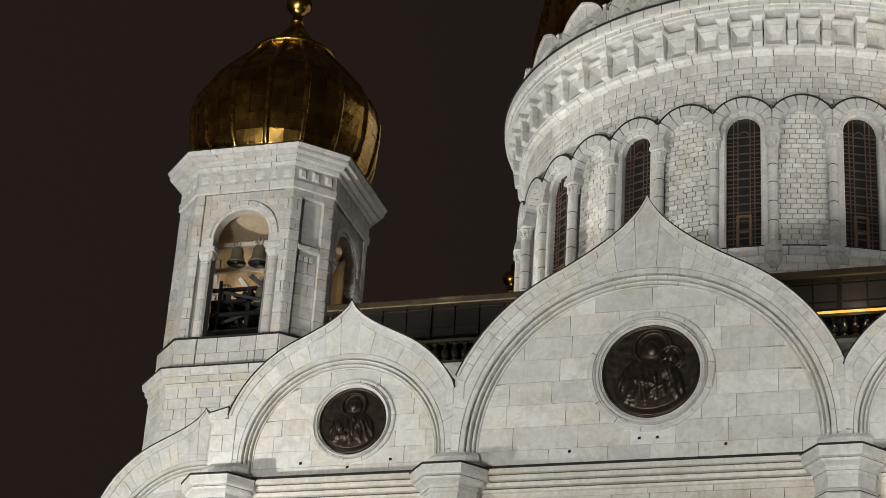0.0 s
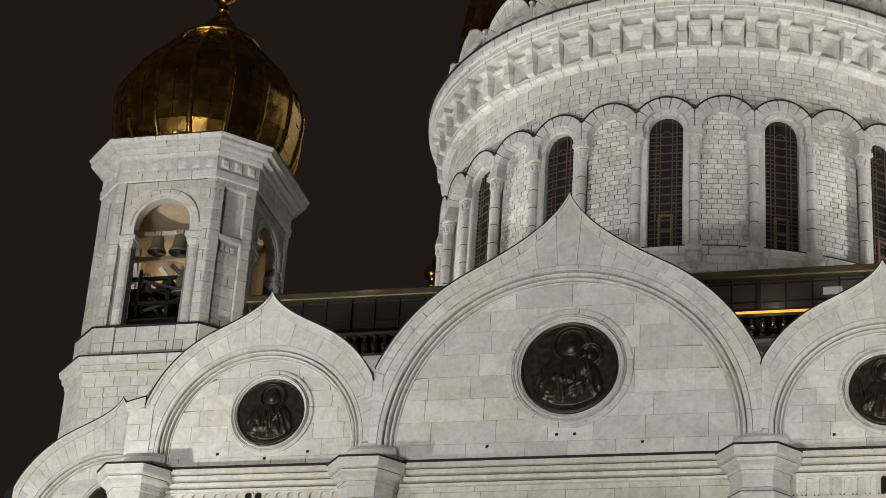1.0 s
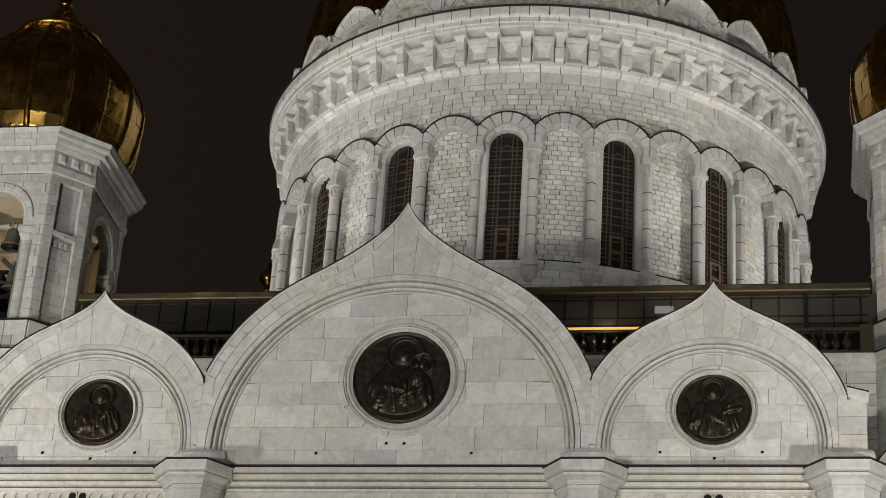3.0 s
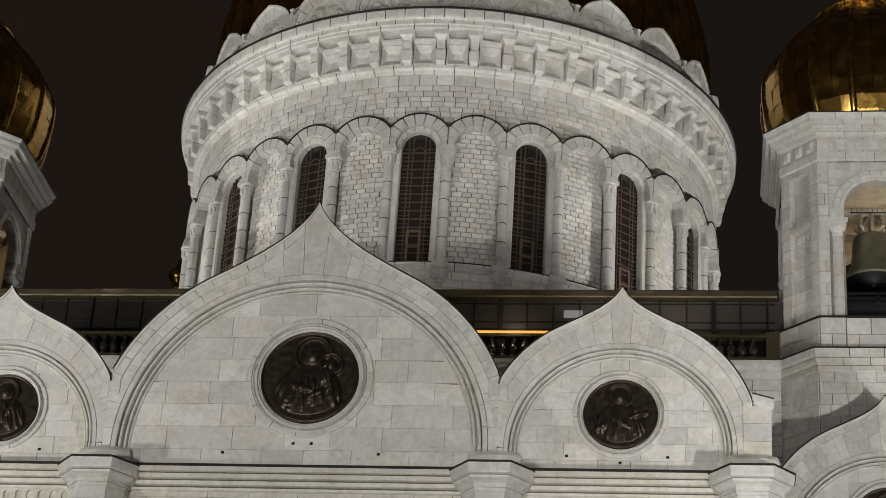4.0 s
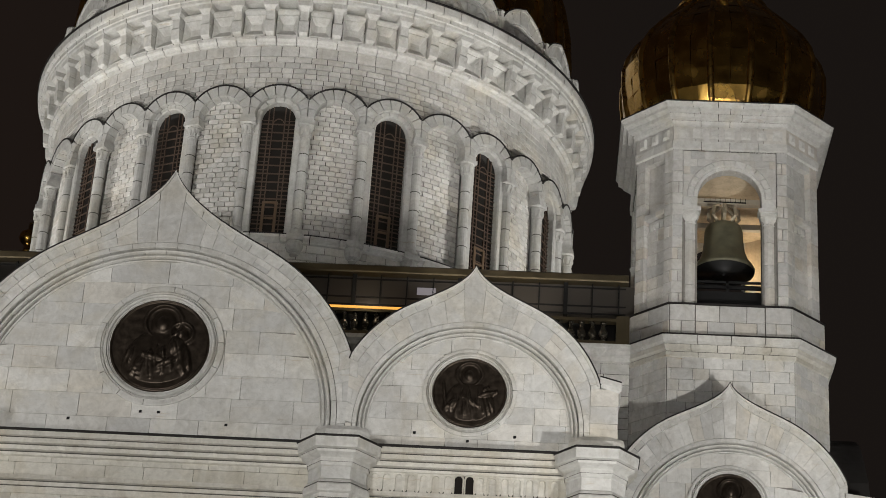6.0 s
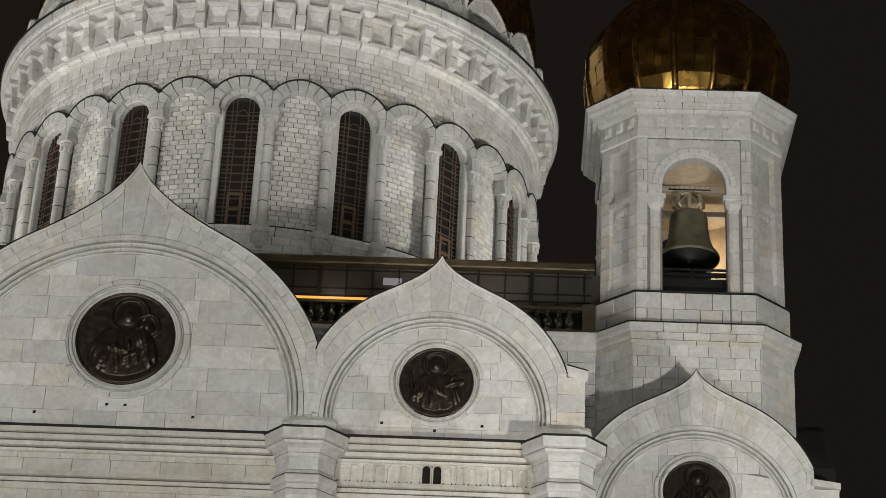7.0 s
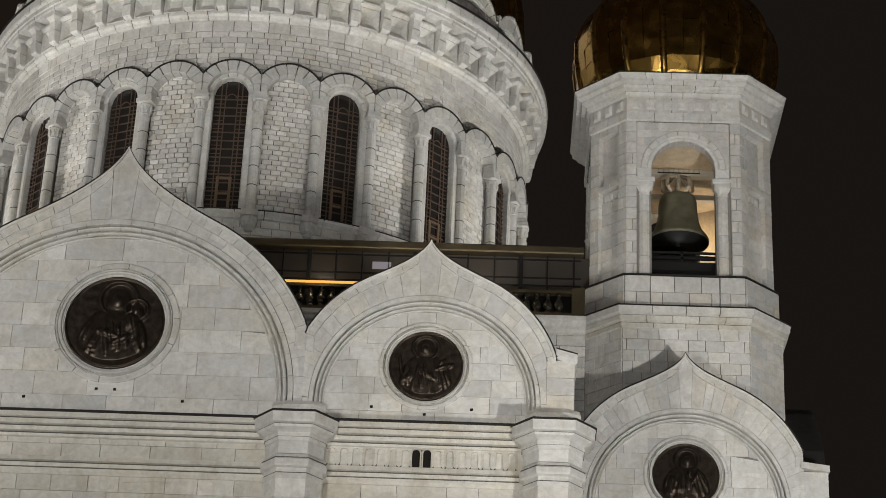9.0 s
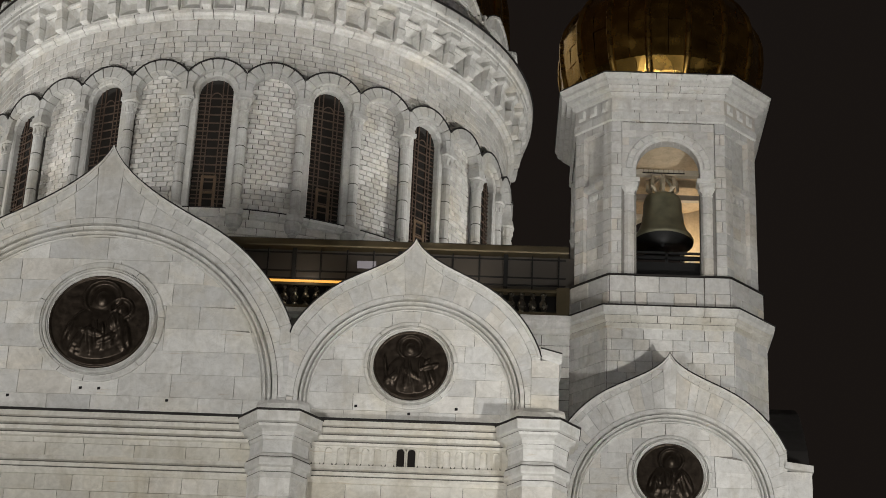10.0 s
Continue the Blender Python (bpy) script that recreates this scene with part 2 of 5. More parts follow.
def wall_run(geo, x0, x1, y):
    """Cornice under the gables and the string course below it, along x."""
    extrude_profile(geo, [(-0.3, LEDGE), (0.66, LEDGE - 0.03), (0.66, LEDGE - 0.2), (0.52, LEDGE - 0.22), (0.52, LEDGE - 0.25), (0.56, LEDGE - 0.26), (0.46, LEDGE - 0.38), (0.3, LEDGE - 0.4), (0.3, LEDGE - 0.44), (0.34, LEDGE - 0.45), (0.3, LEDGE - 0.58), (0.13, LEDGE - 0.6), (0.13, LEDGE - 0.64), (0.17, LEDGE - 0.65), (0.14, LEDGE - 0.73), (0.06, LEDGE - 0.76), (-0.3, LEDGE - 0.78)], x0, x1, y)
    extrude_profile(geo, [(-0.3, 25.84), (0.2, 25.82), (0.24, 25.66), (0.1, 25.64), (0.1, 25.6), (0.15, 25.59), (0.14, 25.46), (0.06, 25.45), (0.06, 25.41), (0.16, 25.4), (0.16, 25.3), (0.05, 25.2), (-0.3, 25.18)], x0, x1, y)


g = Geo()
g.box(-ARM, ARM, WALL + 0.02, WALL + 1.6, 0, LEDGE + 0.1)
arm_wall = tagged(g.put("wall_front", JOINT), "white marble ashlar front wall of the church arm", "wall", kind="structure")
for sx in (-1, 1):
    g = Geo()
    g.box(sx * ARM - (1.2 if sx > 0 else 0), sx * ARM + (0 if sx > 0 else 1.2), WALL + 1.6, -24.0, 0, LEDGE + 0.1)
    tagged(g.put("wall_arm_side", MARBLE), "white marble side wall of the church arm", "wall", kind="structure")
g = Geo()
wall_run(g, -ARM, ARM, WALL)
g.put("cornice", CREAM, arm_wall, "moulded white marble cornice and string course")
for o, z in ((0.55, LEDGE - 0.25), (0.33, LEDGE - 0.44), (0.16, LEDGE - 0.64), (0.14, 25.6), (0.13, 25.41)):
    g = Geo()
    g.box(-ARM, ARM, WALL - o, WALL + 0.1, z, z + 0.034)
    g.put("bed_joint", JOINT, arm_wall)
g = Geo()
g.box(-ARM, ARM, WALL - 0.66, WALL + 0.5, LEDGE - 0.028, LEDGE + 0.075)
g.put("flashing", LEAD, arm_wall, "dark lead flashing on the cornice")

place = flat_y(WALL)
wall_stones = []
for x0, x1 in ((-6.1, 6.1), (7.9, 14.95), (-14.95, -7.9)):
    wall_stones += courses(place, x0, x1, 22.9, 25.2, 0.57, 1.5, -0.05, 0.03, wild=0.25, gap=0.006, worn=0.007)
wall_stones += courses(place, -6.1, 6.1, 25.84, 26.84, 0.5, 1.45, -0.05, 0.03, wild=0.25, gap=0.006, worn=0.007)
for x0, x1 in ((7.9, 14.95), (-14.95, -7.9)):
    wall_stones += courses(place, x0, x1, 26.55, 26.84, 0.29, 1.2, -0.05, 0.03)
wall_stones += courses(place, -ARM, ARM, 0.2, 22.9, 0.81, 1.9, -0.05, 0.03)


emit(wall_stones, "wall_stone", CREAM, arm_wall)


# ---- blind arcade with slit windows in the side bays ----
def frieze(xc):
    n, step = 15, 0.425
    g, p = Geo(), flat_y(WALL)
    for k in range(n):
        x = xc + (k - (n - 1) / 2) * step + (0.13 if k > 7 else -0.13)
        if k in (7,):
            continue
        w, r = 0.5 * step, 0.125
        pts = [(x - r, 25.95), (x - r, 26.38)] + [(x - r * math.cos(a), 26.38 + r * math.sin(a)) for a in (0.5, 1.0, 1.57, 2.14, 2.64)] + [(x + r, 26.38), (x + r, 25.95)]
        out = [(x - w, 25.84), (x - w, 26.4), (x - w, 26.55), (x - w * 0.5, 26.55), (x, 26.55), (x + w * 0.5, 26.55), (x + w, 26.55), (x + w, 26.4), (x + w, 25.84)]
        loops = [[(a, WALL - 0.07, b) for a, b in out], [(a, WALL - 0.07, b) for a, b in pts], [(a, WALL + 0.02, b) for a, b in pts]]
        g.rings(loops, closed=False)
        g.box(x - r, x + r, WALL - 0.0, WALL + 0.05, 25.84, 26.55)
    for s in (-1, 1):
        g.box(*sorted((xc + s * 3.31, xc + s * 3.62)), WALL - 0.07, WALL + 0.02, 25.84, 26.55)
    ob = g.put("blind_arcade", CREAM, arm_wall, "row of small blind arches in white marble")
    for dx in (-0.19, 0.19):
        x = xc + dx
        r = 0.135
        outline = [(x - r, 25.87), (x + r, 25.87), (x + r, 26.4)] + [(x + r * math.cos(a), 26.4 + r * math.sin(a)) for a in (0.5, 1.05, 1.57, 2.1, 2.64)] + [(x - r, 26.4)]
        g = Geo()
        g.rings([[(a, WALL + 0.05, b) for a, b in outline], [(a, WALL - 0.015, b) for a, b in outline]])
        g.put("slit_window", GLASS, arm_wall, "dark narrow arched window")
        big = [(xc + dx + (a - x) * 1.36, 26.15 + (b - 26.15) * 1.12) for a, b in outline]
        g = Geo()
        g.rings([[(a, WALL - 0.02, b) for a, b in outline], [(a, WALL - 0.09, b) for a, b in outline], [(a, WALL - 0.09, b) for a, b in big], [(a, WALL, b) for a, b in big]], caps=False)
        g.put("window_surround", CREAM, arm_wall)


frieze(11.34)
frieze(-11.34)


# ---- piers between the gables ----
def pier(x, name="pier"):
    ob = thing(name, "faceted white marble pier with a moulded cap, between gables", "pier", (x, WALL, 0), "piers of the front")
    def loop(w, f, p, z):
        return [(-w, 0.3, z), (-w, -0.45 * p, z), (-f, -p, z), (f, -p, z), (w, -0.45 * p, z), (w, 0.3, z)]
    g = Geo()
    g.rings([loop(0.98, 0.48, 1.1, 0), loop(0.98, 0.48, 1.1, 25.0), loop(1.0, 0.5, 1.12, 25.02), loop(1.0, 0.5, 1.12, 25.15)])
    g.put("shaft", MARBLE, ob)
    for z0, z1 in ((22.8, 23.6), (23.6, 24.3), (24.3, 24.96), (25.85, 26.3)):
        gg = Geo()
        e = 0.02 + rng.uniform(0, 0.01)
        gg.rings([loop(0.98 + e, 0.48 + e, 1.1 + e, z0 + 0.01), loop(0.98 + e, 0.48 + e, 1.1 + e, z1 - 0.01)])
        gg.put("shaft_block", MARBLE, ob)
    def stack(rows):
        return [loop(0.98 + e, 0.5 + 0.5 * e, 1.1 + 1.1 * e, z) for e, z in rows]
    g = Geo()
    g.rings(stack([(0.0, 24.95), (0.05, 25.0), (0.06, 25.14), (0.02, 25.16), (0.02, 25.34), (0.13, 25.38), (0.15, 25.44), (0.15, 25.62), (0.1, 25.66), (0.1, 25.7), (0.05, 25.82), (0.0, 25.85)]))
    g.put("necking", TRIM, ob)
    g = Geo()
    g.rings(stack([(0.0, 26.3), (0.05, 26.34), (0.06, 26.44), (0.1, 26.45), (0.11, 26.55), (0.07, 26.56), (0.08, 26.6), (0.16, 26.66), (0.3, 26.72), (0.33, 26.8), (0.3, 26.81), (0.3, 26.83), (0.42, 26.86), (0.44, 26.92), (0.46, 27.17), (0.47, 27.2)]))
    g.put("cap", TRIM, ob, "stepped white marble cap")
    for e, z in ((0.095, 26.445), (0.31, 26.812), (0.04, 25.15), (0.115, 25.67), (0.02, 25.36)):
        g = Geo()
        g.rings(stack([(e, z), (e, z + 0.03)]))
        g.put("bed_joint", JOINT, ob)
    g = Geo()
    g.rings([loop(1.48, 0.73, 1.66, 27.2), loop(1.48, 0.73, 1.66, 27.27), loop(1.05, 0.56, 0.9, 27.45)])
    g.put("flashing", LEAD, ob, "dark lead flashing")
    g = Geo()
    g.rings([loop(1.0, 0.56, 0.66, 27.35), loop(1.0, 0.56, 0.66, 27.6), loop(0.95, 0.54, 0.58, 27.67), loop(0.95, 0.54, 0.58, 27.87), loop(0.9, 0.5, 0.45, 28.05)])
    g.put("plinth", TRIM, ob)
    return ob


first_pier = pier(7.0)
for x in (-6.95, 15.85, -15.85):
    copy_thing(first_pier, pose(x, WALL, 0))


# ---- gables ----
def bezier(p0, p1, p2, p3, n):
    return [tuple((1 - s) ** 3 * a + 3 * s * (1 - s) ** 2 * b + 3 * s * s * (1 - s) * c + s ** 3 * d for a, b, c, d in zip(p0, p1, p2, p3)) for s in [i / n for i in range(n + 1)]]


class Ogee:
    """Outline of an onion-shaped gable about its arch's centre: reach(angle from upright)."""

    def __init__(self, r, tip, xs, pull, steep, left, right):
        zs = math.sqrt(r * r - xs * xs)
        p0, d = (xs, zs), (-zs / r, xs / r)
        p1 = (p0[0] + pull * d[0], p0[1] + pull * d[1])
        half = bezier((0, tip), steep, p1, p0, 14)
        a0 = math.atan2(xs, zs)
        half += [(r * math.sin(a), r * math.cos(a)) for a in [a0 + (math.pi / 2 - a0) * i / 30 for i in range(1, 31)]]
        self.ang = [math.atan2(x, z) for x, z in half]
        self.rad = [math.hypot(x, z) for x, z in half]
        self.left, self.right = left, right

    def bare(self, a):
        """Whether the curve itself, not a neighbour, ends the gable here."""
        s = abs(a)
        return float(np.interp(s, self.ang, self.rad)) * math.sin(s) <= (self.right if a > 0 else self.left) + 0.05

    def reach(self, a):
        s = abs(a)
        r = float(np.interp(s, self.ang, self.rad))
        lim = self.right if a > 0 else self.left
        return min(r, lim / max(math.sin(s), 1e-6))


def medallion(name, at, r_bronze, r_frame, pose_kind, group):
    """Round bronze relief in a moulded stone ring; the relief is one plain cast sheet with raised forms."""
    ob = thing(name, "round dark bronze relief in a moulded white marble ring", "relief", at, group)
    n, w, s = 128, r_frame - r_bronze, r_bronze

    def turn(prof, a0=0.0, a1=2 * math.pi, m=n):
        return [[(r * math.sin(a), y, r * math.cos(a)) for r, y in prof] for a in [a0 + (a1 - a0) * k / m for k in range(m + 1)]]
    for k in range(14):
        g = Geo()
        a0 = 2 * math.pi * (k + 0.3) / 14
        g.rings(turn([(r_frame, 0.05), (r_frame, -0.09), (r_frame - 0.04, -0.11), (r_frame - 0.37 * w, -0.11), (r_frame - 0.39 * w, -0.08), (r_frame - 0.39 * w, 0.05)], a0 + 0.006, a0 + 2 * math.pi / 14 - 0.006, 8))
        g.put("ring_stone", TRIM, ob)
    g = Geo()
    prof = [(r_frame - 0.46 * w, 0.05), (r_frame - 0.46 * w, -0.1), (r_frame - 0.5 * w, -0.14), (r_frame - 0.55 * w, -0.1), (r_frame - 0.57 * w, -0.05), (r_frame - 0.6 * w, -0.12), (r_frame - 0.67 * w, -0.17), (r_frame - 0.78 * w, -0.15), (r_frame - 0.84 * w, -0.08), (r_frame - 0.9 * w, -0.07), (s + 0.02, 0.0), (s + 0.02, 0.05)]
    g.rings(turn(prof), caps=False)
    g.put("ring_roll", TRIM, ob, "rounded white marble inner ring")

    sg = random.Random(pose_kind)
    folds = []
    for k in range(17):
        fx = -0.62 + 1.24 * k / 16 + sg.uniform(-0.03, 0.03)
        folds.append((fx, sg.uniform(-0.6, -0.18), sg.uniform(0.035, 0.055), sg.uniform(0.2, 0.4), fx * 0.6 + sg.uniform(-0.18, 0.18), sg.uniform(0.03, 0.06)))
    heads = {1: [(0.04, 0.5, 0.37), (0.43, 0.28, 0.22)], 2: [(0.03, 0.47, 0.36)], 3: [(-0.02, 0.52, 0.34)]}[pose_kind]
    limbs = {1: [(0.36, -0.02, 0.15, 0.24, -0.2, 0.13), (-0.1, -0.3, 0.3, 0.09, -0.3, 0.1), (0.22, -0.42, 0.24, 0.08, 0.5, 0.1), (0.12, -0.2, 0.05, 0.14, 0.3, 0.12)],
             2: [(-0.3, -0.28, 0.1, 0.28, 0.5, 0.1), (0.28, -0.1, 0.09, 0.26, -0.5, 0.12), (0.1, 0.0, 0.06, 0.13, 0.2, 0.12), (-0.2, -0.5, 0.3, 0.12, 0.1, 0.08)],
             3: [(-0.68, -0.05, 0.045, 0.36, 0.12, 0.1), (-0.5, -0.42, 0.24, 0.1, 0.6, 0.1), (0.5, -0.05, 0.3, 0.07, 0.45, 0.12), (0.45, 0.12, 0.12, 0.05, 0.9, 0.1), (0.05, -0.3, 0.3, 0.1, -0.6, 0.1)]}[pose_kind]

    def bump(x, z, cx, cz, rx, rz, tilt, h):
        c, t = math.cos(tilt), math.sin(tilt)
        u, v = ((x - cx) * c + (z - cz) * t) / rx, (-(x - cx) * t + (z - cz) * c) / rz
        return h * math.sqrt(max(0.0, 1 - u * u - v * v))

    def relief(x, z):
        h = 0.0
        for hx, hz, hr in heads:
            q = math.hypot(x - hx, z - hz)
            h = max(h, 0.085 * max(0.0, 1 - ((q - hr) / 0.04) ** 2), bump(x, z, hx, hz - 0.06, hr * 0.42, hr * 0.58, 0, 0.16), bump(x, z, hx, hz - 0.1, hr * 0.68, hr * 0.98, 0, 0.09))
        body = bump(x, z, 0.0, -0.5, 0.7, 0.84, 0, 0.15)
        if body > 0.02:
            body += max([bump(x, z, *f) for f in folds])
        h = max(h, body)
        for lx, lz, rx, rz, tilt, d in limbs:
            b = bump(x, z, lx, lz, rx, rz, tilt, d)
            h = max(h, (body if body > 0.02 else 0) * 0.75 + b) if b > 0 else h
        return h
    rows = 64
    verts, faces = [(0, -0.06 - relief(0, 0) * s, 0)], []
    for i in range(1, rows + 1):
        q = 0.955 * i / rows
        for k in range(n):
            a = 2 * math.pi * k / n
            x, z = q * math.sin(a), q * math.cos(a)
            verts.append((x * s, -0.05 - relief(x, z) * s * min(1.0, (0.955 - q) * 12), z * s))
    for q, y in ((0.965, -0.1), (0.985, -0.11), (1.0, -0.09), (1.02, 0.04)):
        verts += [(q * s * math.sin(2 * math.pi * k / n), y, q * s * math.cos(2 * math.pi * k / n)) for k in range(n)]
    for k in range(n):
        faces.append((0, 1 + k, 1 + (k + 1) % n))
    for i in range(rows + 3):
        for k in range(n):
            j = (k + 1) % n
            faces.append((1 + i * n + k, 1 + (i + 1) * n + k, 1 + (i + 1) * n + j, 1 + i * n + j))
    mesh_part("bronze_relief", verts, faces, BRONZE, ob, "dark bronze relief", smooth=True)
    return ob


def gable(name, label, at, og, c, cm, rm, ri, rim, deep, base, n_out, n_ring, course, long, imposts, mortar):
    """at: front foot of the middle line; heights from there. c, cm: heights of the outline's and the arch's centres."""
    ob = thing(name, label, "gable", at, "gables of the front")
    a_end = math.pi / 2

    def outer(a):
        return a * (1 + math.asin((c - cm) / 5.0) / a_end)

    def band(cut):
        """Between the arch and the outline less a margin."""
        def polar(a, q, d):
            b = outer(a)
            r = og.reach(b) - (cut if og.bare(b) else 0.0)
            x0, z0, x1, z1 = rm * math.sin(a), cm + rm * math.cos(a), r * math.sin(b), c + r * math.cos(b)
            return (x0 + q * (x1 - x0), -d, z0 + q * (z1 - z0))
        return polar

    def ringmap(a, r, d):
        return (r * math.sin(a), -d, cm + r * math.cos(a))

    def edge(a, q, d):
        r = og.reach(a) - q
        return (r * math.sin(a), -d, c + r * math.cos(a))
    # stone behind everything
    m = 64
    angs = [-a_end + 2 * a_end * i / m for i in range(m + 1)]
    g = Geo()
    g.rings([[((rm - 0.01) * math.sin(a), 0.06 if k in (0, 3) else 1.6, cm + (rm - 0.01) * math.cos(a)) if k in (0, 1) else ((og.reach(outer(a)) - 0.02) * math.sin(outer(a)), 1.6 if k == 2 else 0.06, c + (og.reach(outer(a)) - 0.02) * math.cos(outer(a))) for k in range(4)] for a in angs])
    g.put("backing", mortar, ob)
    # wedge stones of the band, one in the middle that runs up into the tip
    pieces = []
    cuts = [-a_end + 2 * a_end * k / n_out + (rng.uniform(-0.2, 0.2) * 2 * a_end / n_out if 0 < k < n_out and k not in (n_out // 2, n_out // 2 + 1) else 0) for k in range(n_out + 1)]
    tip = cuts[n_out // 2 + 1]
    for a0, a1 in zip(cuts, cuts[1:]):
        mid = (a0 + a1) / 2
        full = abs(mid) < tip
        polar = band(0.0 if full else rim)
        cut = rng.uniform(0.4, 0.62) if rng.random() < 0.35 and abs(mid) > tip else 1.0
        for q0, q1 in ((0.0, cut), (cut, 1.0)):
            if q1 > q0:
                pieces.append(block(polar, a0 + 0.0006, a1 - 0.0006, q0 + 0.003, q1 * 0.997, -0.1, rng.uniform(-0.004, 0.012), cu=0.001, cv=0.008, nu=8 if abs(mid) < 0.3 else 4, cd=0.008))
    emit(pieces, "wedge_stone", MARBLE, ob)
    # narrow rim of longer stones along the outline
    pieces = []
    nr = n_out // 2 + 2
    for sgn in (-1, 1):
        for k in range(nr):
            a0, a1 = tip + (a_end - tip) * k / nr, tip + (a_end - tip) * (k + 1) / nr
            if og.bare(sgn * outer(a0)):
                lo, hi = sorted((sgn * outer(a0), sgn * outer(a1)))
                pieces.append(block(lambda a, q, d: edge(a, rim - q, d), lo + 0.0008, hi - 0.0008, 0.006, rim, -0.1, 0.03 + rng.uniform(-0.004, 0.006), cu=0.001, cv=0.02, nu=8, cd=0.02))
    emit(pieces, "rim_stone", TRIM, ob)
    fine = sorted(set([round(x, 5) for x in angs] + [round(sg * q, 5) for sg in (-1, 1) for q in (0.0, 0.004, 0.01, 0.02, 0.03, 0.06, 0.09, 0.12, 0.16, 0.2, 0.26, 0.32)]))
    fine = [a for a in fine if og.bare(a)]
    g = Geo()
    g.rings([[edge(a, q, d) for q, d in ((0.1, -0.1), (0.1, 0.03), (0.08, 0.07), (0.0, 0.09), (0.0, -0.2))] for a in fine])
    g.put("edge_moulding", TRIM, ob, "thin raised marble edge")
    g = Geo()
    g.rings([[edge(a, q, d) for q, d in ((0.0, 0.11), (-0.05, 0.11), (-0.05, -2.4), (0.0, -2.4))] for a in fine])
    g.put("flashing", LEAD, ob, "dark lead roof edge")
    # mouldings of the arch, running straight down below its centre
    w = rm - ri
    steps = [(0.0, 0.34, [(0.03, 0.0), (0.27, 0.0), (0.31, -0.04)]), (0.34, 0.62, [(0.37, -0.13), (0.4, -0.09), (0.46, -0.05), (0.53, -0.07), (0.585, -0.15)]),
             (0.62, 0.86, [(0.65, -0.2), (0.68, -0.15), (0.74, -0.13), (0.79, -0.15), (0.83, -0.22)]), (0.86, 1.0, [(0.89, -deep + 0.08), (0.965, -deep + 0.07)])]
    for st, (q0, q1, prof) in enumerate(steps):
        prof = [(rm - q * w, d) for q, d in [(q0 + 0.026, -deep - 0.1)] + prof + [(q1 - 0.026, -deep - 0.1)]]
        nn = n_ring + (st % 2)
        for k in range(nn):
            a0, a1 = -a_end + 2 * a_end * k / nn, -a_end + 2 * a_end * (k + 1) / nn
            g = Geo()
            g.rings([[ringmap(a, r, d) for r, d in prof] for a in [a0 + 0.001 + (a1 - a0 - 0.002) * i / 4 for i in range(5)]])
            g.put("arch_stone", TRIM, ob)
        for sgn in (-1, 1):
            g = Geo()
            g.rings([[(sgn * r, -d, z) for r, d in prof] for z in (base, cm - 0.006)])
            g.put("arch_foot", TRIM, ob)
    # field of the gable
    g = Geo()
    g.box(-ri - 0.2, ri + 0.2, deep + 0.02, deep + 0.7, base, cm)
    g.rings([[(0.0, y, cm) if r == 0 else ((ri + 0.1) * math.sin(a), y, cm + (ri + 0.1) * math.cos(a)) for y, r in ((deep + 0.02, 0), (deep + 0.02, 1), (deep + 0.7, 1), (deep + 0.7, 0))] for a in angs])
    g.put("field_backing", PALE, ob)

    def inside(u, v):
        return abs(u) < ri + 0.3 and (v < cm + 0.3 or math.hypot(max(abs(u) - 0.8, 0), max(0, v - cm - 0.45)) < ri + 0.1)
    pieces = courses(lambda u, v, d: (u, deep - d, v), -ri - 0.3, ri + 0.3, base, cm + ri, course, long, -0.05, 0.03, free=inside, jitter=0.2, wild=0.35, uneven=0.006, gap=0.005, worn=0.006)
    trimmed = []
    for verts, faces in pieces:
        cut = []
        for x, y, z in verts:
            q = math.hypot(x, max(0.0, z - cm)) / (rm - 0.15)
            cut.append((x / q, y, cm + (z - cm) / q) if q > 1 and z > cm else (x, y, z))
        trimmed.append((cut, faces))
    pieces = trimmed
    pieces.sort(key=lambda p: p[0][0][2])
    emit(pieces, "field_stone", MARBLE, ob)
    # stones that carry the arch's feet
    for x0, x1 in imposts:
        pieces = courses(flat_y(0.0), x0, x1, base, cm, (cm - base) / 2, 0.9, -0.9, 0.0, gap=0.005)
        emit(pieces, "foot_stone", MARBLE, ob)
    return ob


DM = 0.33
C1 = 28.2 - LEDGE
big = Ogee(7.57, 37.94 - 28.2, 3.6, 1.9, (0.45, 36.75 - 28.2), 7.075, 7.075)
gable("gable", "large white marble onion-shaped gable with stepped arch", (0, FACE, LEDGE), big, C1, C1, 6.77, 6.1, 0.42, DM, 0.0, 29, 25, 0.84, 1.75, ((-7.07, -6.77), (6.77, 7.07)), PALE)
medallion("medallion", (0.17, FACE + DM, 30.97), 1.78, 2.33, 1, "medallions of the front")
C2 = 28.62 - LEDGE
small_r = Ogee(4.77, 34.46 - 28.62, 2.2, 1.1, (0.3, 33.75 - 28.62), 4.27, 4.56)
small_l = Ogee(4.77, 34.46 - 28.62, 2.2, 1.1, (0.3, 33.75 - 28.62), 4.56, 4.27)
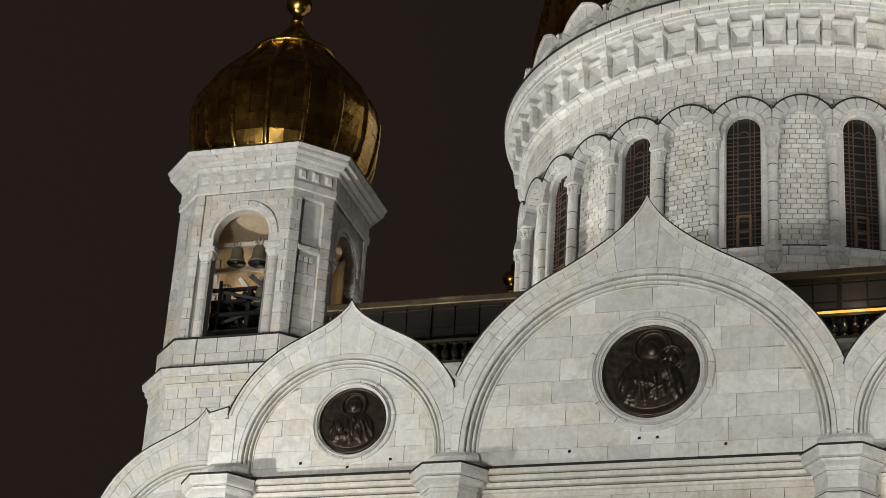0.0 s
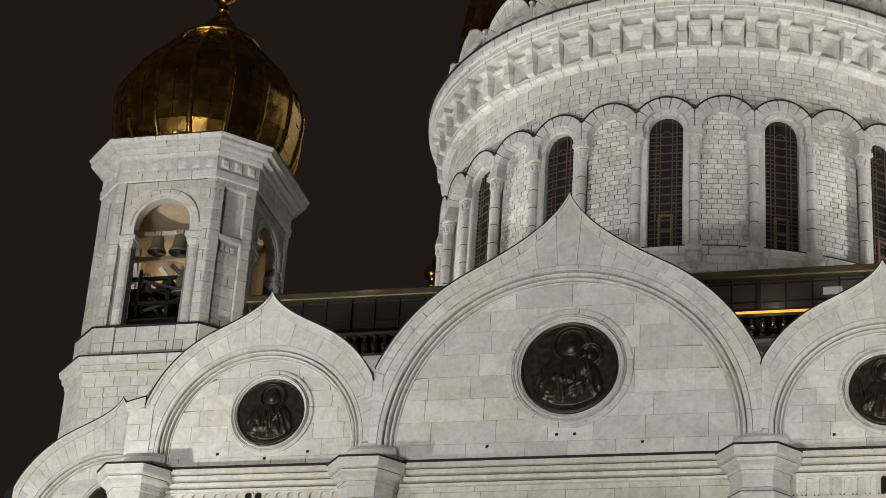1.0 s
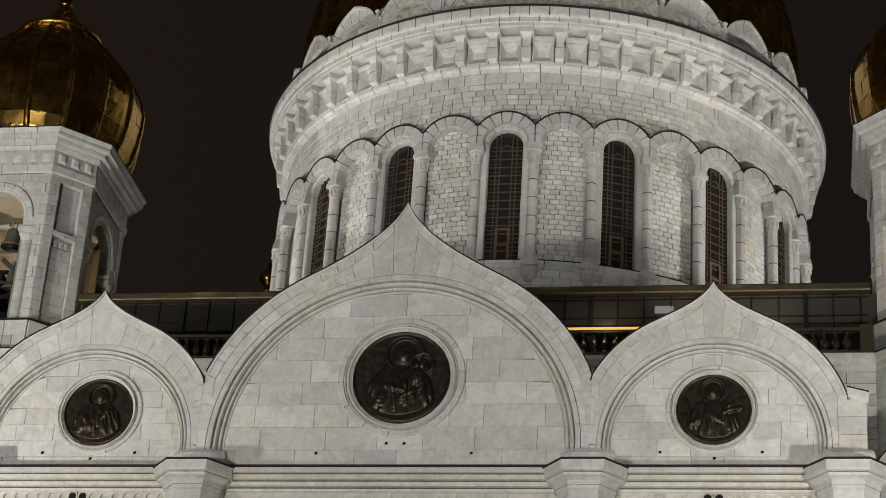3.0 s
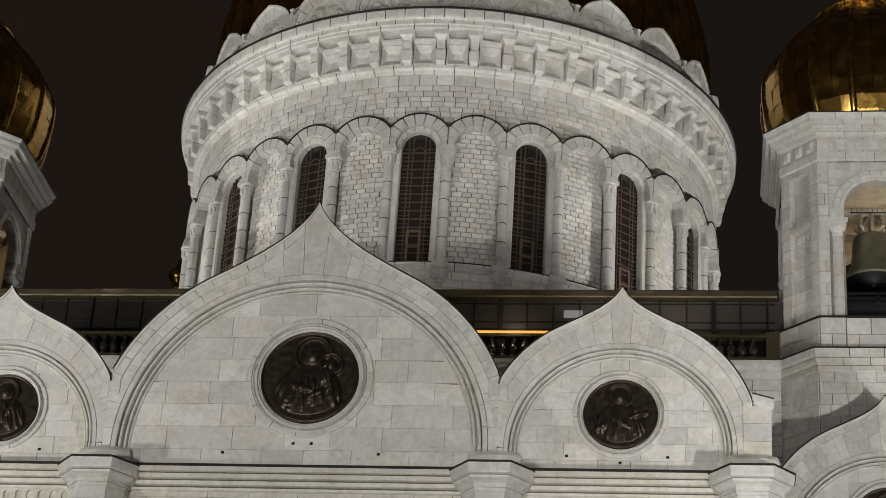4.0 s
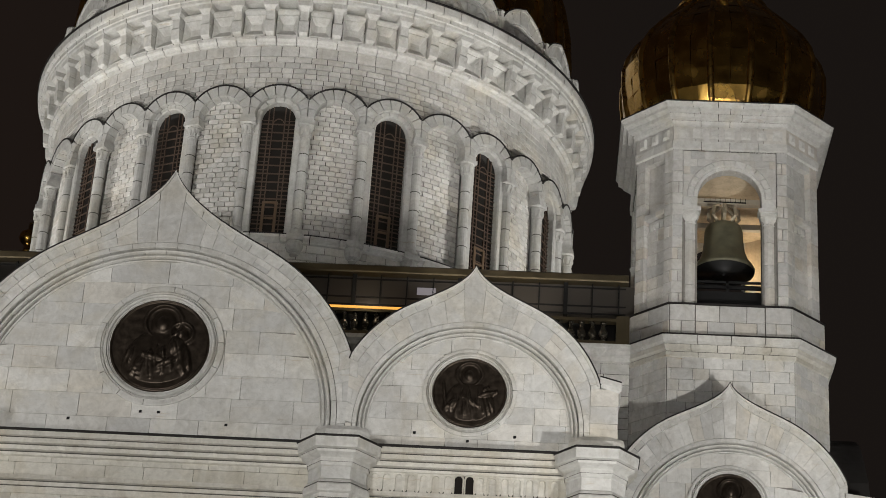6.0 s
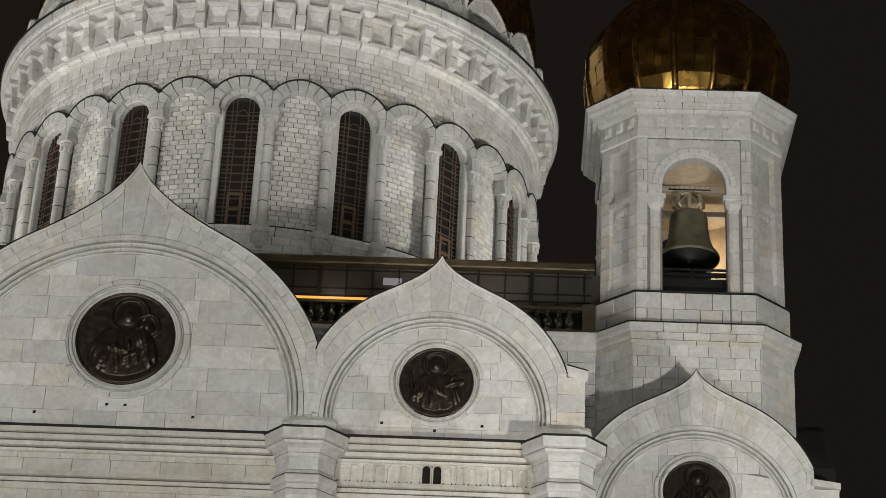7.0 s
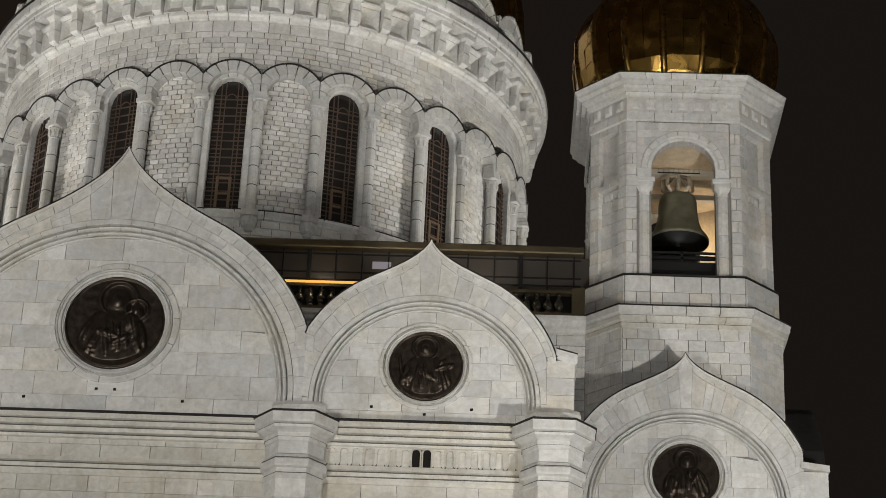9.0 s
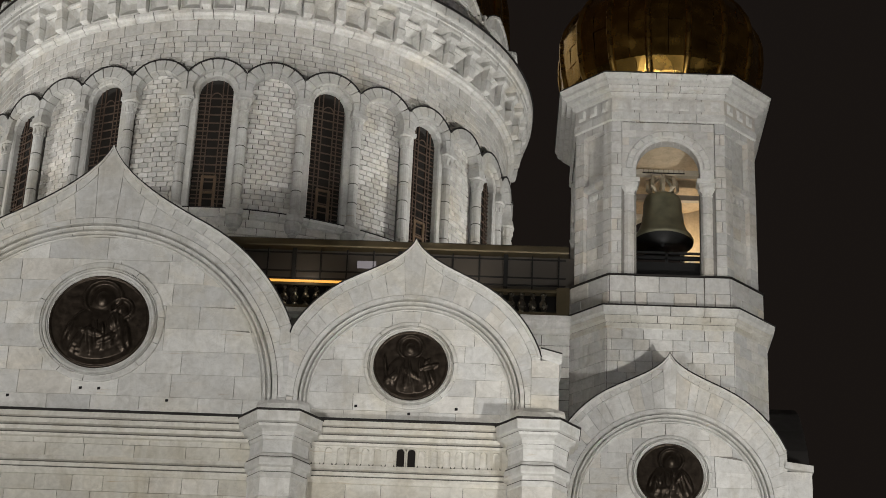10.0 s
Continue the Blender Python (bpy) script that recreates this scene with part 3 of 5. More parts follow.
for sx, og in ((1, small_r), (-1, small_l)):
    gable("gable", "smaller white marble onion-shaped gable with stepped arch", (sx * 11.34, FACE, LEDGE), og, C2, 28.25 - LEDGE, 4.04, 3.5, 0.34, DM, 0.0, 21, 17, 0.68, 1.45, ((-4.27, -4.04), (4.04, 4.27)), PALE)
    medallion("medallion", (sx * 11.34 + (0.3 if sx < 0 else 0), FACE + DM, 29.67), 1.3, 1.66, 3 if sx > 0 else 2, "medallions of the front")
    # corner block at the end of the arm
    ob = thing("corner_block", "white marble corner block with a sloping moulded top", "wall block", (sx * 16.15, FACE, LEDGE), "corner blocks")
    g = Geo()
    lo, hi = (-0.55, 0.38) if sx > 0 else (-0.38, 0.55)
    g.box(lo, hi, 0.02, 1.6, 0.0, 2.6)
    g.put("core", JOINT, ob)
    emit(courses(flat_y(0.0), lo - 0.03, hi + 0.03, 0.0, 2.6, 0.65, 1.3, -0.6, 0.04, gap=0.006), "block_stone", MARBLE, ob)
    g = Geo()
    a, b = (-0.25, 0.5) if sx > 0 else (-0.5, 0.25)
    hl, hr = (3.0, 2.8) if sx > 0 else (2.8, 3.0)
    def slope(e, y, lo):
        return [(a - e, y, hl - lo), (b + e, y, hr - lo), (b + e, 1.6, hr - lo), (a - e, 1.6, hl - lo)]
    g.rings([slope(-0.06, -0.06, 0.36), slope(-0.02, -0.1, 0.3), slope(-0.02, -0.1, 0.24), slope(0.0, -0.16, 0.2), slope(0.0, -0.16, 0.0)])
    g.put("cap", TRIM, ob)
    g = Geo()
    g.rings([[(a, -0.18, hl), (b, -0.18, hr), (b, 1.6, hr), (a, 1.6, hl)], [(a, -0.18, hl + 0.05), (b, -0.18, hr + 0.05), (b, 1.6, hr + 0.05), (a, 1.6, hl + 0.05)]])
    g.put("flashing", LEAD, ob)

# small drain holes low in the gable fields
for x, z in ((-2.72, 28.05), (2.88, 28.05), (-0.2, 28.42), (0.45, 28.42), (9.5, 28.08), (13.0, 28.08), (-9.45, 28.08), (-12.95, 28.08), (11.36, 27.85), (-11.1, 27.85)):
    g = Geo()
    g.rings([[(-w, -0.06, -w), (w, -0.06, -w * 0.7), (w, -0.06, w), (-w, -0.06, w * 0.8)] if k else [(-w, 0.05, -w), (w, 0.05, -w), (w, 0.05, w), (-w, 0.05, w)] for k, w in ((0, 0.055), (1, 0.05))])
    ob = tagged(g.put("drain_spout", IRON), "small black iron drain spout in the gable wall", "drain", "drain spouts")
    ob.location = (x, FACE + DM, z)

# ---- recessed corner walls with their own gables ----
CORNER = -27.5
CL = 27.0
for sx in (1, -1):
    g = Geo()
    x0, x1 = sorted((sx * 16.0, sx * 26.6))
    g.box(x0, x1, CORNER + 0.9, CORNER + 2.2, 0, CL + 0.2)
    w = tagged(g.put("wall_corner", MARBLE), "white marble corner wall set back beside the arm", "wall", kind="structure")
    og = Ogee(4.9, 34.45 - 28.55, 2.2, 1.1, (0.3, 33.75 - 28.55), 4.95, 4.55) if sx > 0 else Ogee(4.9, 34.45 - 28.55, 2.2, 1.1, (0.3, 33.75 - 28.55), 4.55, 4.95)
    gable("gable", "white marble onion-shaped gable in front of the bell tower", (sx * 21.3, CORNER, CL), og, 28.55 - CL, 28.07 - CL, 4.04, 3.5, 0.34, DM, 0.0, 31, 17, 0.68, 1.45, ((-4.6, -4.04), (4.04, 4.6)), JOINT)
    medallion("medallion", (sx * 21.3, CORNER + DM, 29.4), 1.3, 1.66, 2, "medallions of the front")
    ob = thing("corner_block", "white marble corner block with a sloping moulded top", "wall block", (sx * 26.3, CORNER, CL), "corner blocks")
    g = Geo()
    g.box(-0.5, 0.5, 0.0, 1.6, 0.0, 2.6)
    g.put("core", MARBLE, ob)
    g = Geo()
    g.rings([[(x, -0.14, z), (x, 1.6, z), (x, 1.6, z + 0.26), (x, -0.14, z + 0.26)] for x, z in ((-0.55, 2.72 if sx > 0 else 2.58), (0.55, 2.58 if sx > 0 else 2.72))])
    g.put("cap", TRIM, ob)
    # dark sheet-metal roof of the gable that faces sideways
    ob = tagged(new("side_gable_roof"), "black sheet-metal back of a sideways gable roof", "roof", "roofs")
    ob.location = (sx * 25.6, -22.0, 27.6)
    g = Geo()
    prof = [(-4.6, 0.0), (-4.55, 2.0), (-4.1, 3.4), (-3.2, 4.6), (-2.2, 5.7), (-1.2, 6.3), (-0.5, 6.6), (0, 6.7), (0.5, 6.6), (1.2, 6.3), (2.2, 5.7), (3.2, 4.6), (4.1, 3.4), (4.55, 2.0), (4.6, 0.0)]
    g.rings([[(x, y, z) for y, z in prof] for x in ((-1.5, 1.3) if sx > 0 else (-1.3, 1.5))])
    g.put("roof_sheet", LEAD, ob)
    # link wall between arm and tower
    x0, x1 = sorted((sx * 3.0, sx * 17.4))
    g = Geo()
    g.box(x0, x1, -24.75, -23.6, 20, 36.4)
    lw = tagged(g.put("wall_link", JOINT), "white marble wall under the roof terrace", "wall", kind="structure")
    emit(courses(flat_y(-24.75), x0, x1, 32.4, 36.3, 0.49, 1.1, -0.05, 0.03), "stone", MARBLE, lw)
    g = Geo()
    extrude_profile(g, [(-0.5, 37.0), (0.5, 36.98), (0.5, 36.8), (0.36, 36.74), (0.34, 36.56), (0.18, 36.5), (0.16, 36.34), (0.05, 36.3), (-0.5, 36.3)], x0, x1, -24.75)
    g.put("cornice", TRIM, lw, "moulded white marble cornice")
g = Geo()
g.box(-15.2, 15.2, -35.0, -22, 26.9, 27.2)
g.box(-25, 25, -25.2, 20, 26.5, 26.9)
g.box(-17.4, 17.4, -23.7, 17.4, 36.0, 36.6)
tagged(g.put("roof_deck", LEAD), "dark flat roof deck of the church", "roof", kind="structure")
g = Geo()
g.box(-30, 30, -22, 30, 0, 26.5)
g.box(-17.4, 17.4, -23.6, 20, 27.2, 36.0)
tagged(g.put("wall_inner", MARBLE), "white marble inner mass of the church", "wall", kind="structure")

# ---- the drum under the main dome ----
drum = thing("drum", "round white stone drum with arcade, tall windows and bracketed cornice", "drum", (0, 0, 0))
BAY = 11.25


def turned(ob, degrees):
    ob.rotation_euler = (0, 0, radians(degrees))
    return ob


def shared(name, ob, parent, degrees):
    return turned_child(name, ob.data, parent, degrees)


def turned_child(name, data, parent, degrees):
    o = new(name, data)
    o.parent = parent
    return turned(o, degrees)


def loop_at(r, z, n=160):
    return [(r * math.sin(2 * math.pi * k / n), -r * math.cos(2 * math.pi * k / n), z) for k in range(n)]


g = Geo()
g.rings([loop_at(r, z) for r, z in ((14.5, 36.0), (14.5, 46.4), (14.05, 46.5), (14.05, 55.6), (14.62, 55.6), (14.62, 57.95), (14.7, 57.95), (14.7, 59.8), (14.0, 59.9), (14.0, 61.5))])
g.put("core", JOINT, drum)

# stones of the wall above the arches, nearest stretch first
band = round_wall(14.62)
DEG = math.degrees(1 / 14.65)
front, other = [], []


def over_arches(u, v):
    """Off the arches of the arcade below."""
    return math.hypot(((u + BAY / 2) % BAY - BAY / 2) / DEG, v - 53.3) > 1.46


for lo, hi, dst in ((-45, 45, front), (45, 315, other)):
    dst += courses(band, lo, hi, 53.9, 56.3, 0.3, 0.58, -0.1, 0.08, scale_u=DEG, gap=0.016, free=over_arches)
    dst += courses(band, lo, hi, 56.3, 56.98, 0.34, 0.85, -0.1, 0.08, scale_u=DEG, gap=0.018)
    dst += courses(band, lo, hi, 56.98, 57.6, 0.62, 0.98, -0.1, 0.09, scale_u=DEG, gap=0.016)
front.sort(key=lambda p: -p[0][0][2])
emit(front + other, "wall_stone", BRICK, drum)
# base course stones under the arcade
base_stones = courses(round_wall(14.5), -60, 60, 43.5, 46.42, 0.42, 0.95, -0.1, 0.06, scale_u=DEG, gap=0.012) + courses(round_wall(14.5), 60, 300, 43.5, 46.42, 0.42, 0.95, -0.1, 0.06, scale_u=DEG)
emit(base_stones, "base_stone", BRICK, drum, limit=120)


def ring_stones(name, mat, n, sections, phase=0.0):
    """A ring of n equal stones with the given section of (radius, height), lathed between two joints."""
    a = 180.0 / n - 0.085
    verts_loop = [[(r * math.sin(radians(u)), -r * math.cos(radians(u)), z) for r, z in sections] for u in (-a, 0, a)]
    gg = Geo()
    gg.rings(verts_loop)
    one = gg.put(name, mat, drum)
    turned(one, phase)
    for k in range(1, n):
        shared(name, one, drum, phase + 360.0 * k / n)


ring_stones("sill_stone", TRIM, 64, [(14.2, 46.4), (14.75, 46.4), (14.8, 46.46), (15.02, 46.55), (15.05, 46.68), (14.2, 46.74)])
g = Geo()
g.rings([loop_at(15.07, 46.685), loop_at(15.08, 46.73), loop_at(14.2, 46.77)])
g.put("sill_flashing", LEAD, drum)
ring_stones("string_stone", TRIM, 90, [(14.5, 57.6), (14.86, 57.62), (14.9, 57.74), (15.06, 57.8), (15.08, 57.95), (14.5, 57.97)])
ring_stones("bed_stone", TRIM, 56, [(14.6, 59.7), (15.72, 59.7), (15.78, 59.8), (15.8, 59.93), (15.86, 59.98), (14.6, 60.0)], 1.3)
ring_stones("corona_stone", TRIM, 98, [(15.0, 60.0), (15.84, 60.0), (15.86, 60.22), (15.98, 60.27), (15.0, 60.28)])
ring_stones("corona_top_stone", TRIM, 98, [(15.0, 60.27), (15.99, 60.28), (16.03, 60.36), (16.06, 60.74), (16.02, 60.8), (15.0, 60.8)], 1.84)
g = Geo()
g.rings([loop_at(16.1, 60.79), loop_at(16.12, 60.86), loop_at(13.8, 60.95)])
g.put("cornice_flashing", LEAD, drum, "dark lead edge on the cornice")

# brackets and sunk panels between them
STEP = 360.0 / 56
rw = round_wall(15.0)


def wedge(sections):
    """Loops of (half width, out, height) stacked into one solid on the drum's face."""
    gg = Geo()
    gg.rings([[(-w, -14.65, z), (-w, -15.0 - o, z), (w, -15.0 - o, z), (w, -14.65, z)] for w, o, z in sections])
    return gg


bracket_top = wedge([(0.2, 0.44, 58.75), (0.21, 0.52, 59.2), (0.24, 0.62, 59.32), (0.38, 0.72, 59.44), (0.39, 0.74, 59.7)]).put("bracket", TRIM, drum)
bracket_low = wedge([(0.2, 0.26, 57.97), (0.24, 0.4, 58.05), (0.25, 0.48, 58.62), (0.2, 0.44, 58.74)]).put("bracket_foot", TRIM, drum)
gg = Geo()
o = [(-0.56, 57.98), (0.56, 57.98), (0.56, 59.22), (-0.56, 59.22)]
i1 = [(-0.5, 58.03), (0.5, 58.03), (0.5, 59.16), (-0.5, 59.16)]
i2 = [(-0.3, 58.45), (0.3, 58.45), (0.27, 58.82), (-0.27, 58.82)]
gg.rings([[(x, -14.65, z) for x, z in o], [(x, -15.1, z) for x, z in o], [(x, -15.11, z) for x, z in i1], [(x, -14.8, z) for x, z in i2]])
coffer = gg.put("sunk_panel", TRIM, drum)
gg = Geo()
gg.rings([[(x, -15.0 - d, z) for d, z in ((-0.1, 59.2), (0.12, 59.22), (0.28, 59.32), (0.28, 59.44), (0.2, 59.52), (-0.1, 59.54))] for x in (-0.56, 0.56)])
roll = gg.put("panel_roll", TRIM, drum)
for k in range(56):
    for nm, ob, off in (("bracket", bracket_top, 0.5), ("bracket_foot", bracket_low, 0.5), ("sunk_panel", coffer, 0.0), ("panel_roll", roll, 0.0)):
        if k == 0:
            turned(ob, off * STEP)
        else:
            shared(nm, ob, drum, (k + off) * STEP)

# ---- arcade: columns, arches, blind panels ----
ZC = 53.3
RO = 14.75


def arch_place(a, q, d, r_in=1.17):
    out = min(1.8, 1.455 / max(abs(math.sin(a)), 1e-6))
    r = r_in + q * (out - r_in)
    u, v = r * math.sin(a), ZC + r * math.cos(a)
    t = u / 15.0
    return ((RO + d) * math.sin(t), -(RO + d) * math.cos(t), v)


def arch_inner(a, r, d):
    u, v = r * math.sin(a), ZC + r * math.cos(a)
    t = u / 15.0
    return ((RO + d) * math.sin(t), -(RO + d) * math.cos(t), v)


voussoirs, inner_stones, blind_stones = [], [], []
NV = 9
for k in range(NV):
    a0, a1 = -math.pi / 2 + math.pi * k / NV, -math.pi / 2 + math.pi * (k + 1) / NV
    gg = Geo()
    gg.add(*block(arch_place, a0 + 0.011, a1 - 0.011, 0.0, 1.0, -0.5, 0.3, cu=0.01, cv=0.03, nu=4, cd=0.03))
    voussoirs.append(gg.put("arch_stone", GREY, drum))
for k in range(7):
    a0, a1 = -math.pi / 2 + math.pi * k / 7, -math.pi / 2 + math.pi * (k + 1) / 7
    gg = Geo()
    gg.add(*block(arch_inner, a0 + 0.006, a1 - 0.006, 0.88, 1.18, -0.6, 0.08, cu=0.01, cv=0.05, nu=3, cd=0.06))
    inner_stones.append(gg.put("inner_arch_stone", GREY, drum))
gg = Geo()
gg.rings([[arch_place(a, q, d) for q, d in ((0.9, 0.33), (1.03, 0.33), (1.03, -0.15), (0.9, -0.15))] for a in [-0.95 + 1.9 * i / 24 for i in range(25)]])
arch_lead = gg.put("arch_flashing", LEAD, drum)

col_sections = [(0.30, 46.74), (0.30, 46.95), (0.26, 47.05)]
zz = [47.05, 48.1, 49.15, 50.2, 51.2, 52.15]
for lo_z, hi_z in zip(zz, zz[1:]):
    col_sections += [(0.15, lo_z + 0.015), (0.25, lo_z + 0.02), (0.25, hi_z - 0.02), (0.15, hi_z - 0.015)]
col_at = (0, -(RO + 0.08), 0)
gg = Geo()
gg.lathe(col_sections, col_at, 14)
shaft = gg.put("column", GREY, drum)
col_joints = [Geo().lathe([(0.256, z - 0.024), (0.256, z + 0.024)], col_at, 14).put("column_joint", JOINT, drum) for z in zz[1:-1]]
gg = Geo()
gg.lathe([(0.24, 52.15), (0.27, 52.2), (0.25, 52.26), (0.27, 52.45), (0.36, 52.72), (0.33, 52.78), (0.4, 52.86)], col_at, 12)
for k in range(8):
    a = 2 * math.pi * k / 8
    gg.lathe([(0.02, 52.3), (0.07, 52.42), (0.06, 52.62), (0.01, 52.74)], (col_at[0] + 0.28 * math.cos(a), col_at[1] + 0.28 * math.sin(a), 0), 6)
gg.box(-0.42, 0.42, -(RO + 0.42), -14.2, 52.86, 53.08)
gg.box(-0.36, 0.36, -(RO + 0.36), -14.2, 53.08, 53.3)
capital = gg.put("capital", GREY, drum, "carved leafy marble capital")
gg = Geo()
gg.lathe([(0.16, 45.72), (0.22, 45.76), (0.2, 45.84), (0.34, 45.95), (0.42, 46.15), (0.44, 46.34), (0.4, 46.42)], (0, -14.66, 0), 12)
corbel = gg.put("corbel", GREY, drum)
gg = Geo()
gg.box(-0.42, 0.42, -15.12, -14.2, 46.42, 46.74)
corbel_top = gg.put("corbel_top", GREY, drum)
gg = Geo()
for s in (-1, 1):
    gg.rings([[(s * x, -math.sqrt(max(r * r - x * x, 0)), z) for x, r in ((0.86, 14.0), (0.86, RO - 0.02), (0.93, RO + 0.06), (1.3, RO + 0.06), (1.3, 14.0))] for z in (46.75, 53.3)])
jamb = gg.put("window_jamb", GREY, drum)
# blind panel stones
panel = courses(round_wall(14.35), -5.2, 5.2, 46.76, 54.6, 0.285, 0.53, -0.3, 0.12, scale_u=DEG, gap=0.018, free=lambda u, v: v < ZC or math.hypot(u / DEG, v - ZC) < 1.5)
gg = Geo()
for v, f in panel:
    gg.add(v, f)
panel_mesh = gg.put("blind_stonework", BRICK, drum, kind="stuff")
panel_singles = [mesh_part("panel_stone", v, f, BRICK, drum) for v, f in panel]
gg = Geo()
gg.rings([[((14.3) * math.sin(radians(u)), -14.3 * math.cos(radians(u)), z) for u, z in ((-5.6, 46.7), (-2.8, 46.7), (0, 46.7), (2.8, 46.7), (5.6, 46.7))], [(14.3 * math.sin(radians(u)), -14.3 * math.cos(radians(u)), 55.3) for u in (-5.6, -2.8, 0, 2.8, 5.6)]], closed=False)
panel_back = gg.put("panel_mortar", JOINT, drum)

# a tall window: dark glass, glazing bars, a wooden sash low down
window = new("window")
window.parent = drum
tagged(window, "tall arched window with dark glass and brown bars")
YW = -14.42
outline = [(-0.88, 46.7), (0.88, 46.7), (0.88, ZC)] + [(0.88 * math.cos(a), ZC + 0.88 * math.sin(a)) for a in [math.pi * i / 12 for i in range(1, 12)]] + [(-0.88, ZC)]
gg = Geo()
gg.rings([[(x, YW, z) for x, z in outline], [(x, YW + 0.04, z) for x, z in outline]])
pane = gg.put("pane", GLASS, window)
gg = Geo()
for x in (-0.52, -0.3, 0.3, 0.52):
    gg.box(x - 0.026, x + 0.026, YW - 0.06, YW - 0.01, 46.75, ZC + math.sqrt(0.88 ** 2 - x * x) - 0.02)
z = 47.0
while z < 53.4:
    gg.box(-0.86, 0.86, YW - 0.05, YW - 0.012, z - 0.032, z + 0.032)
    gg.box(-0.86, -0.3, YW - 0.05, YW - 0.012, z + 0.19, z + 0.22)
    gg.box(0.3, 0.86, YW - 0.05, YW - 0.012, z + 0.19, z + 0.22)
    z += 0.47
gg.rings([[(0.3 * math.cos(a) * q, YW - d, ZC - 0.35 + 0.45 * math.sin(a) * q) for q, d in ((1, 0.01), (1, 0.05), (1.12, 0.05), (1.12, 0.01))] for a in [math.pi * i / 10 for i in range(11)]])
bars = gg.put("glazing_grid", FRAME, window)
gg = Geo()
for x0, x1, z0, z1 in ((-0.38, 0.38, 46.9, 47.02), (-0.38, 0.38, 48.6, 48.72), (-0.38, -0.24, 47.02, 48.6), (0.24, 0.38, 47.02, 48.6), (-0.24, 0.24, 47.75, 47.85)):
    gg.box(x0, x1, YW - 0.09, YW - 0.015, z0, z1)
sash = gg.put("sash", WOOD, window, "light wooden opening sash")

for k in range(32):
    deg = BAY * k
    is_window = k % 2 == 0
    for nm, ob in [("arch_stone", v) for v in voussoirs] + [("arch_flashing", arch_lead)]:
        if k:
            shared(nm, ob, drum, deg)
    for nm, ob in [("column", shaft), ("capital", capital), ("corbel", corbel), ("corbel_top", corbel_top)] + [("column_joint", o) for o in col_joints]:
        if k:
            shared(nm, ob, drum, deg + BAY / 2)
        else:
            turned(ob, BAY / 2)
    if is_window:
        for nm, ob in [("inner_arch_stone", v) for v in inner_stones] + [("window_jamb", jamb)]:
            if k:
                shared(nm, ob, drum, deg)
        if k:
            w = new("window")
            w.parent = drum
            tagged(turned(w, deg), "tall arched window with dark glass and brown bars")
            for nm, ob in (("pane", pane), ("glazing_grid", bars), ("sash", sash)):
                shared(nm, ob, w, 0)
    else:
        if k == 1:
            turned(panel_back, deg)
            for ob in panel_singles:
                turned(ob, deg)
            turned(panel_mesh, BAY * 3)
        else:
            shared("panel_mortar", panel_back, drum, deg)
            if k == 31:
                for ob in panel_singles:
                    shared("panel_stone", ob, drum, deg)
            elif k != 3:
                tagged(shared("blind_stonework", panel_mesh, drum, deg), kind="stuff")

# ---- ring of small carved gables over the cornice ----
KR = 14.85


def kok_reach(a):
    pts = ((0.0, 2.5), (0.08, 2.42), (0.3, 2.3), (0.6, 2.2), (1.0, 2.05), (1.57, 1.76))
    return float(np.interp(abs(a), [p[0] for p in pts], [p[1] for p in pts]))


def kmap(a, r, d):
    u, v = r * math.sin(a), 61.35 + r * math.cos(a)
    t = u / 14.6
    return ((KR + d) * math.sin(t), -(KR + d) * math.cos(t), v)


# fluted shell in a sunk field
gg = Geo()
loops = []
for a in [-1.57 + 3.14 * i / 60 for i in range(61)]:
    flute = abs(math.sin(5.5 * a))
    loops.append([kmap(a, r, d) for r, d in ((0.02, -0.05), (0.22, 0.08), (0.34, 0.0), (0.42, -0.2), (0.6, -0.16 + 0.18 * flute), (1.0, -0.14 + 0.26 * flute), (1.2, -0.16 + 0.2 * flute), (1.28, -0.22), (1.36, -0.22), (1.38, 0.02), (1.46, 0.06), (1.47, -0.3), (0.02, -0.3))])
gg.rings(loops)
gg.box(-1.7, 1.7, -KR - 0.22, -KR + 0.6, 60.85, 61.34)
for q, h in ((-0.75, 0.3), (0.75, 0.3), (-0.3, 0.22), (0.35, 0.24)):
    gg.lathe([(0.02, 0.0), (h * 0.8, 0.08), (h, 0.3), (h * 0.7, 0.55), (0.02, 0.7)], (q, -KR + 0.12, 61.3), 8)
kok = gg.put("small_gable", TRIM, drum, "small carved marble gable with a shell in it")
ARCHES = []
for k in range(9):
    a0, a1 = -1.57 + 3.14 * k / 9 + 0.008, -1.57 + 3.14 * (k + 1) / 9 - 0.008
    sub = [a0 + (a1 - a0) * i / 6 for i in range(7)]
    gg = Geo()
    gg.rings([[kmap(a, r, d) for r, d in ((1.48, -0.5), (1.48, 0.1), (1.52, 0.14), (kok_reach(a) - 0.16, 0.2), (kok_reach(a) - 0.14, 0.28), (kok_reach(a) - 0.02, 0.3), (kok_reach(a), 0.26), (kok_reach(a), -0.5))] for a in sub])
    ARCHES.append(gg.put("small_gable_stone", TRIM, drum))
gg = Geo()
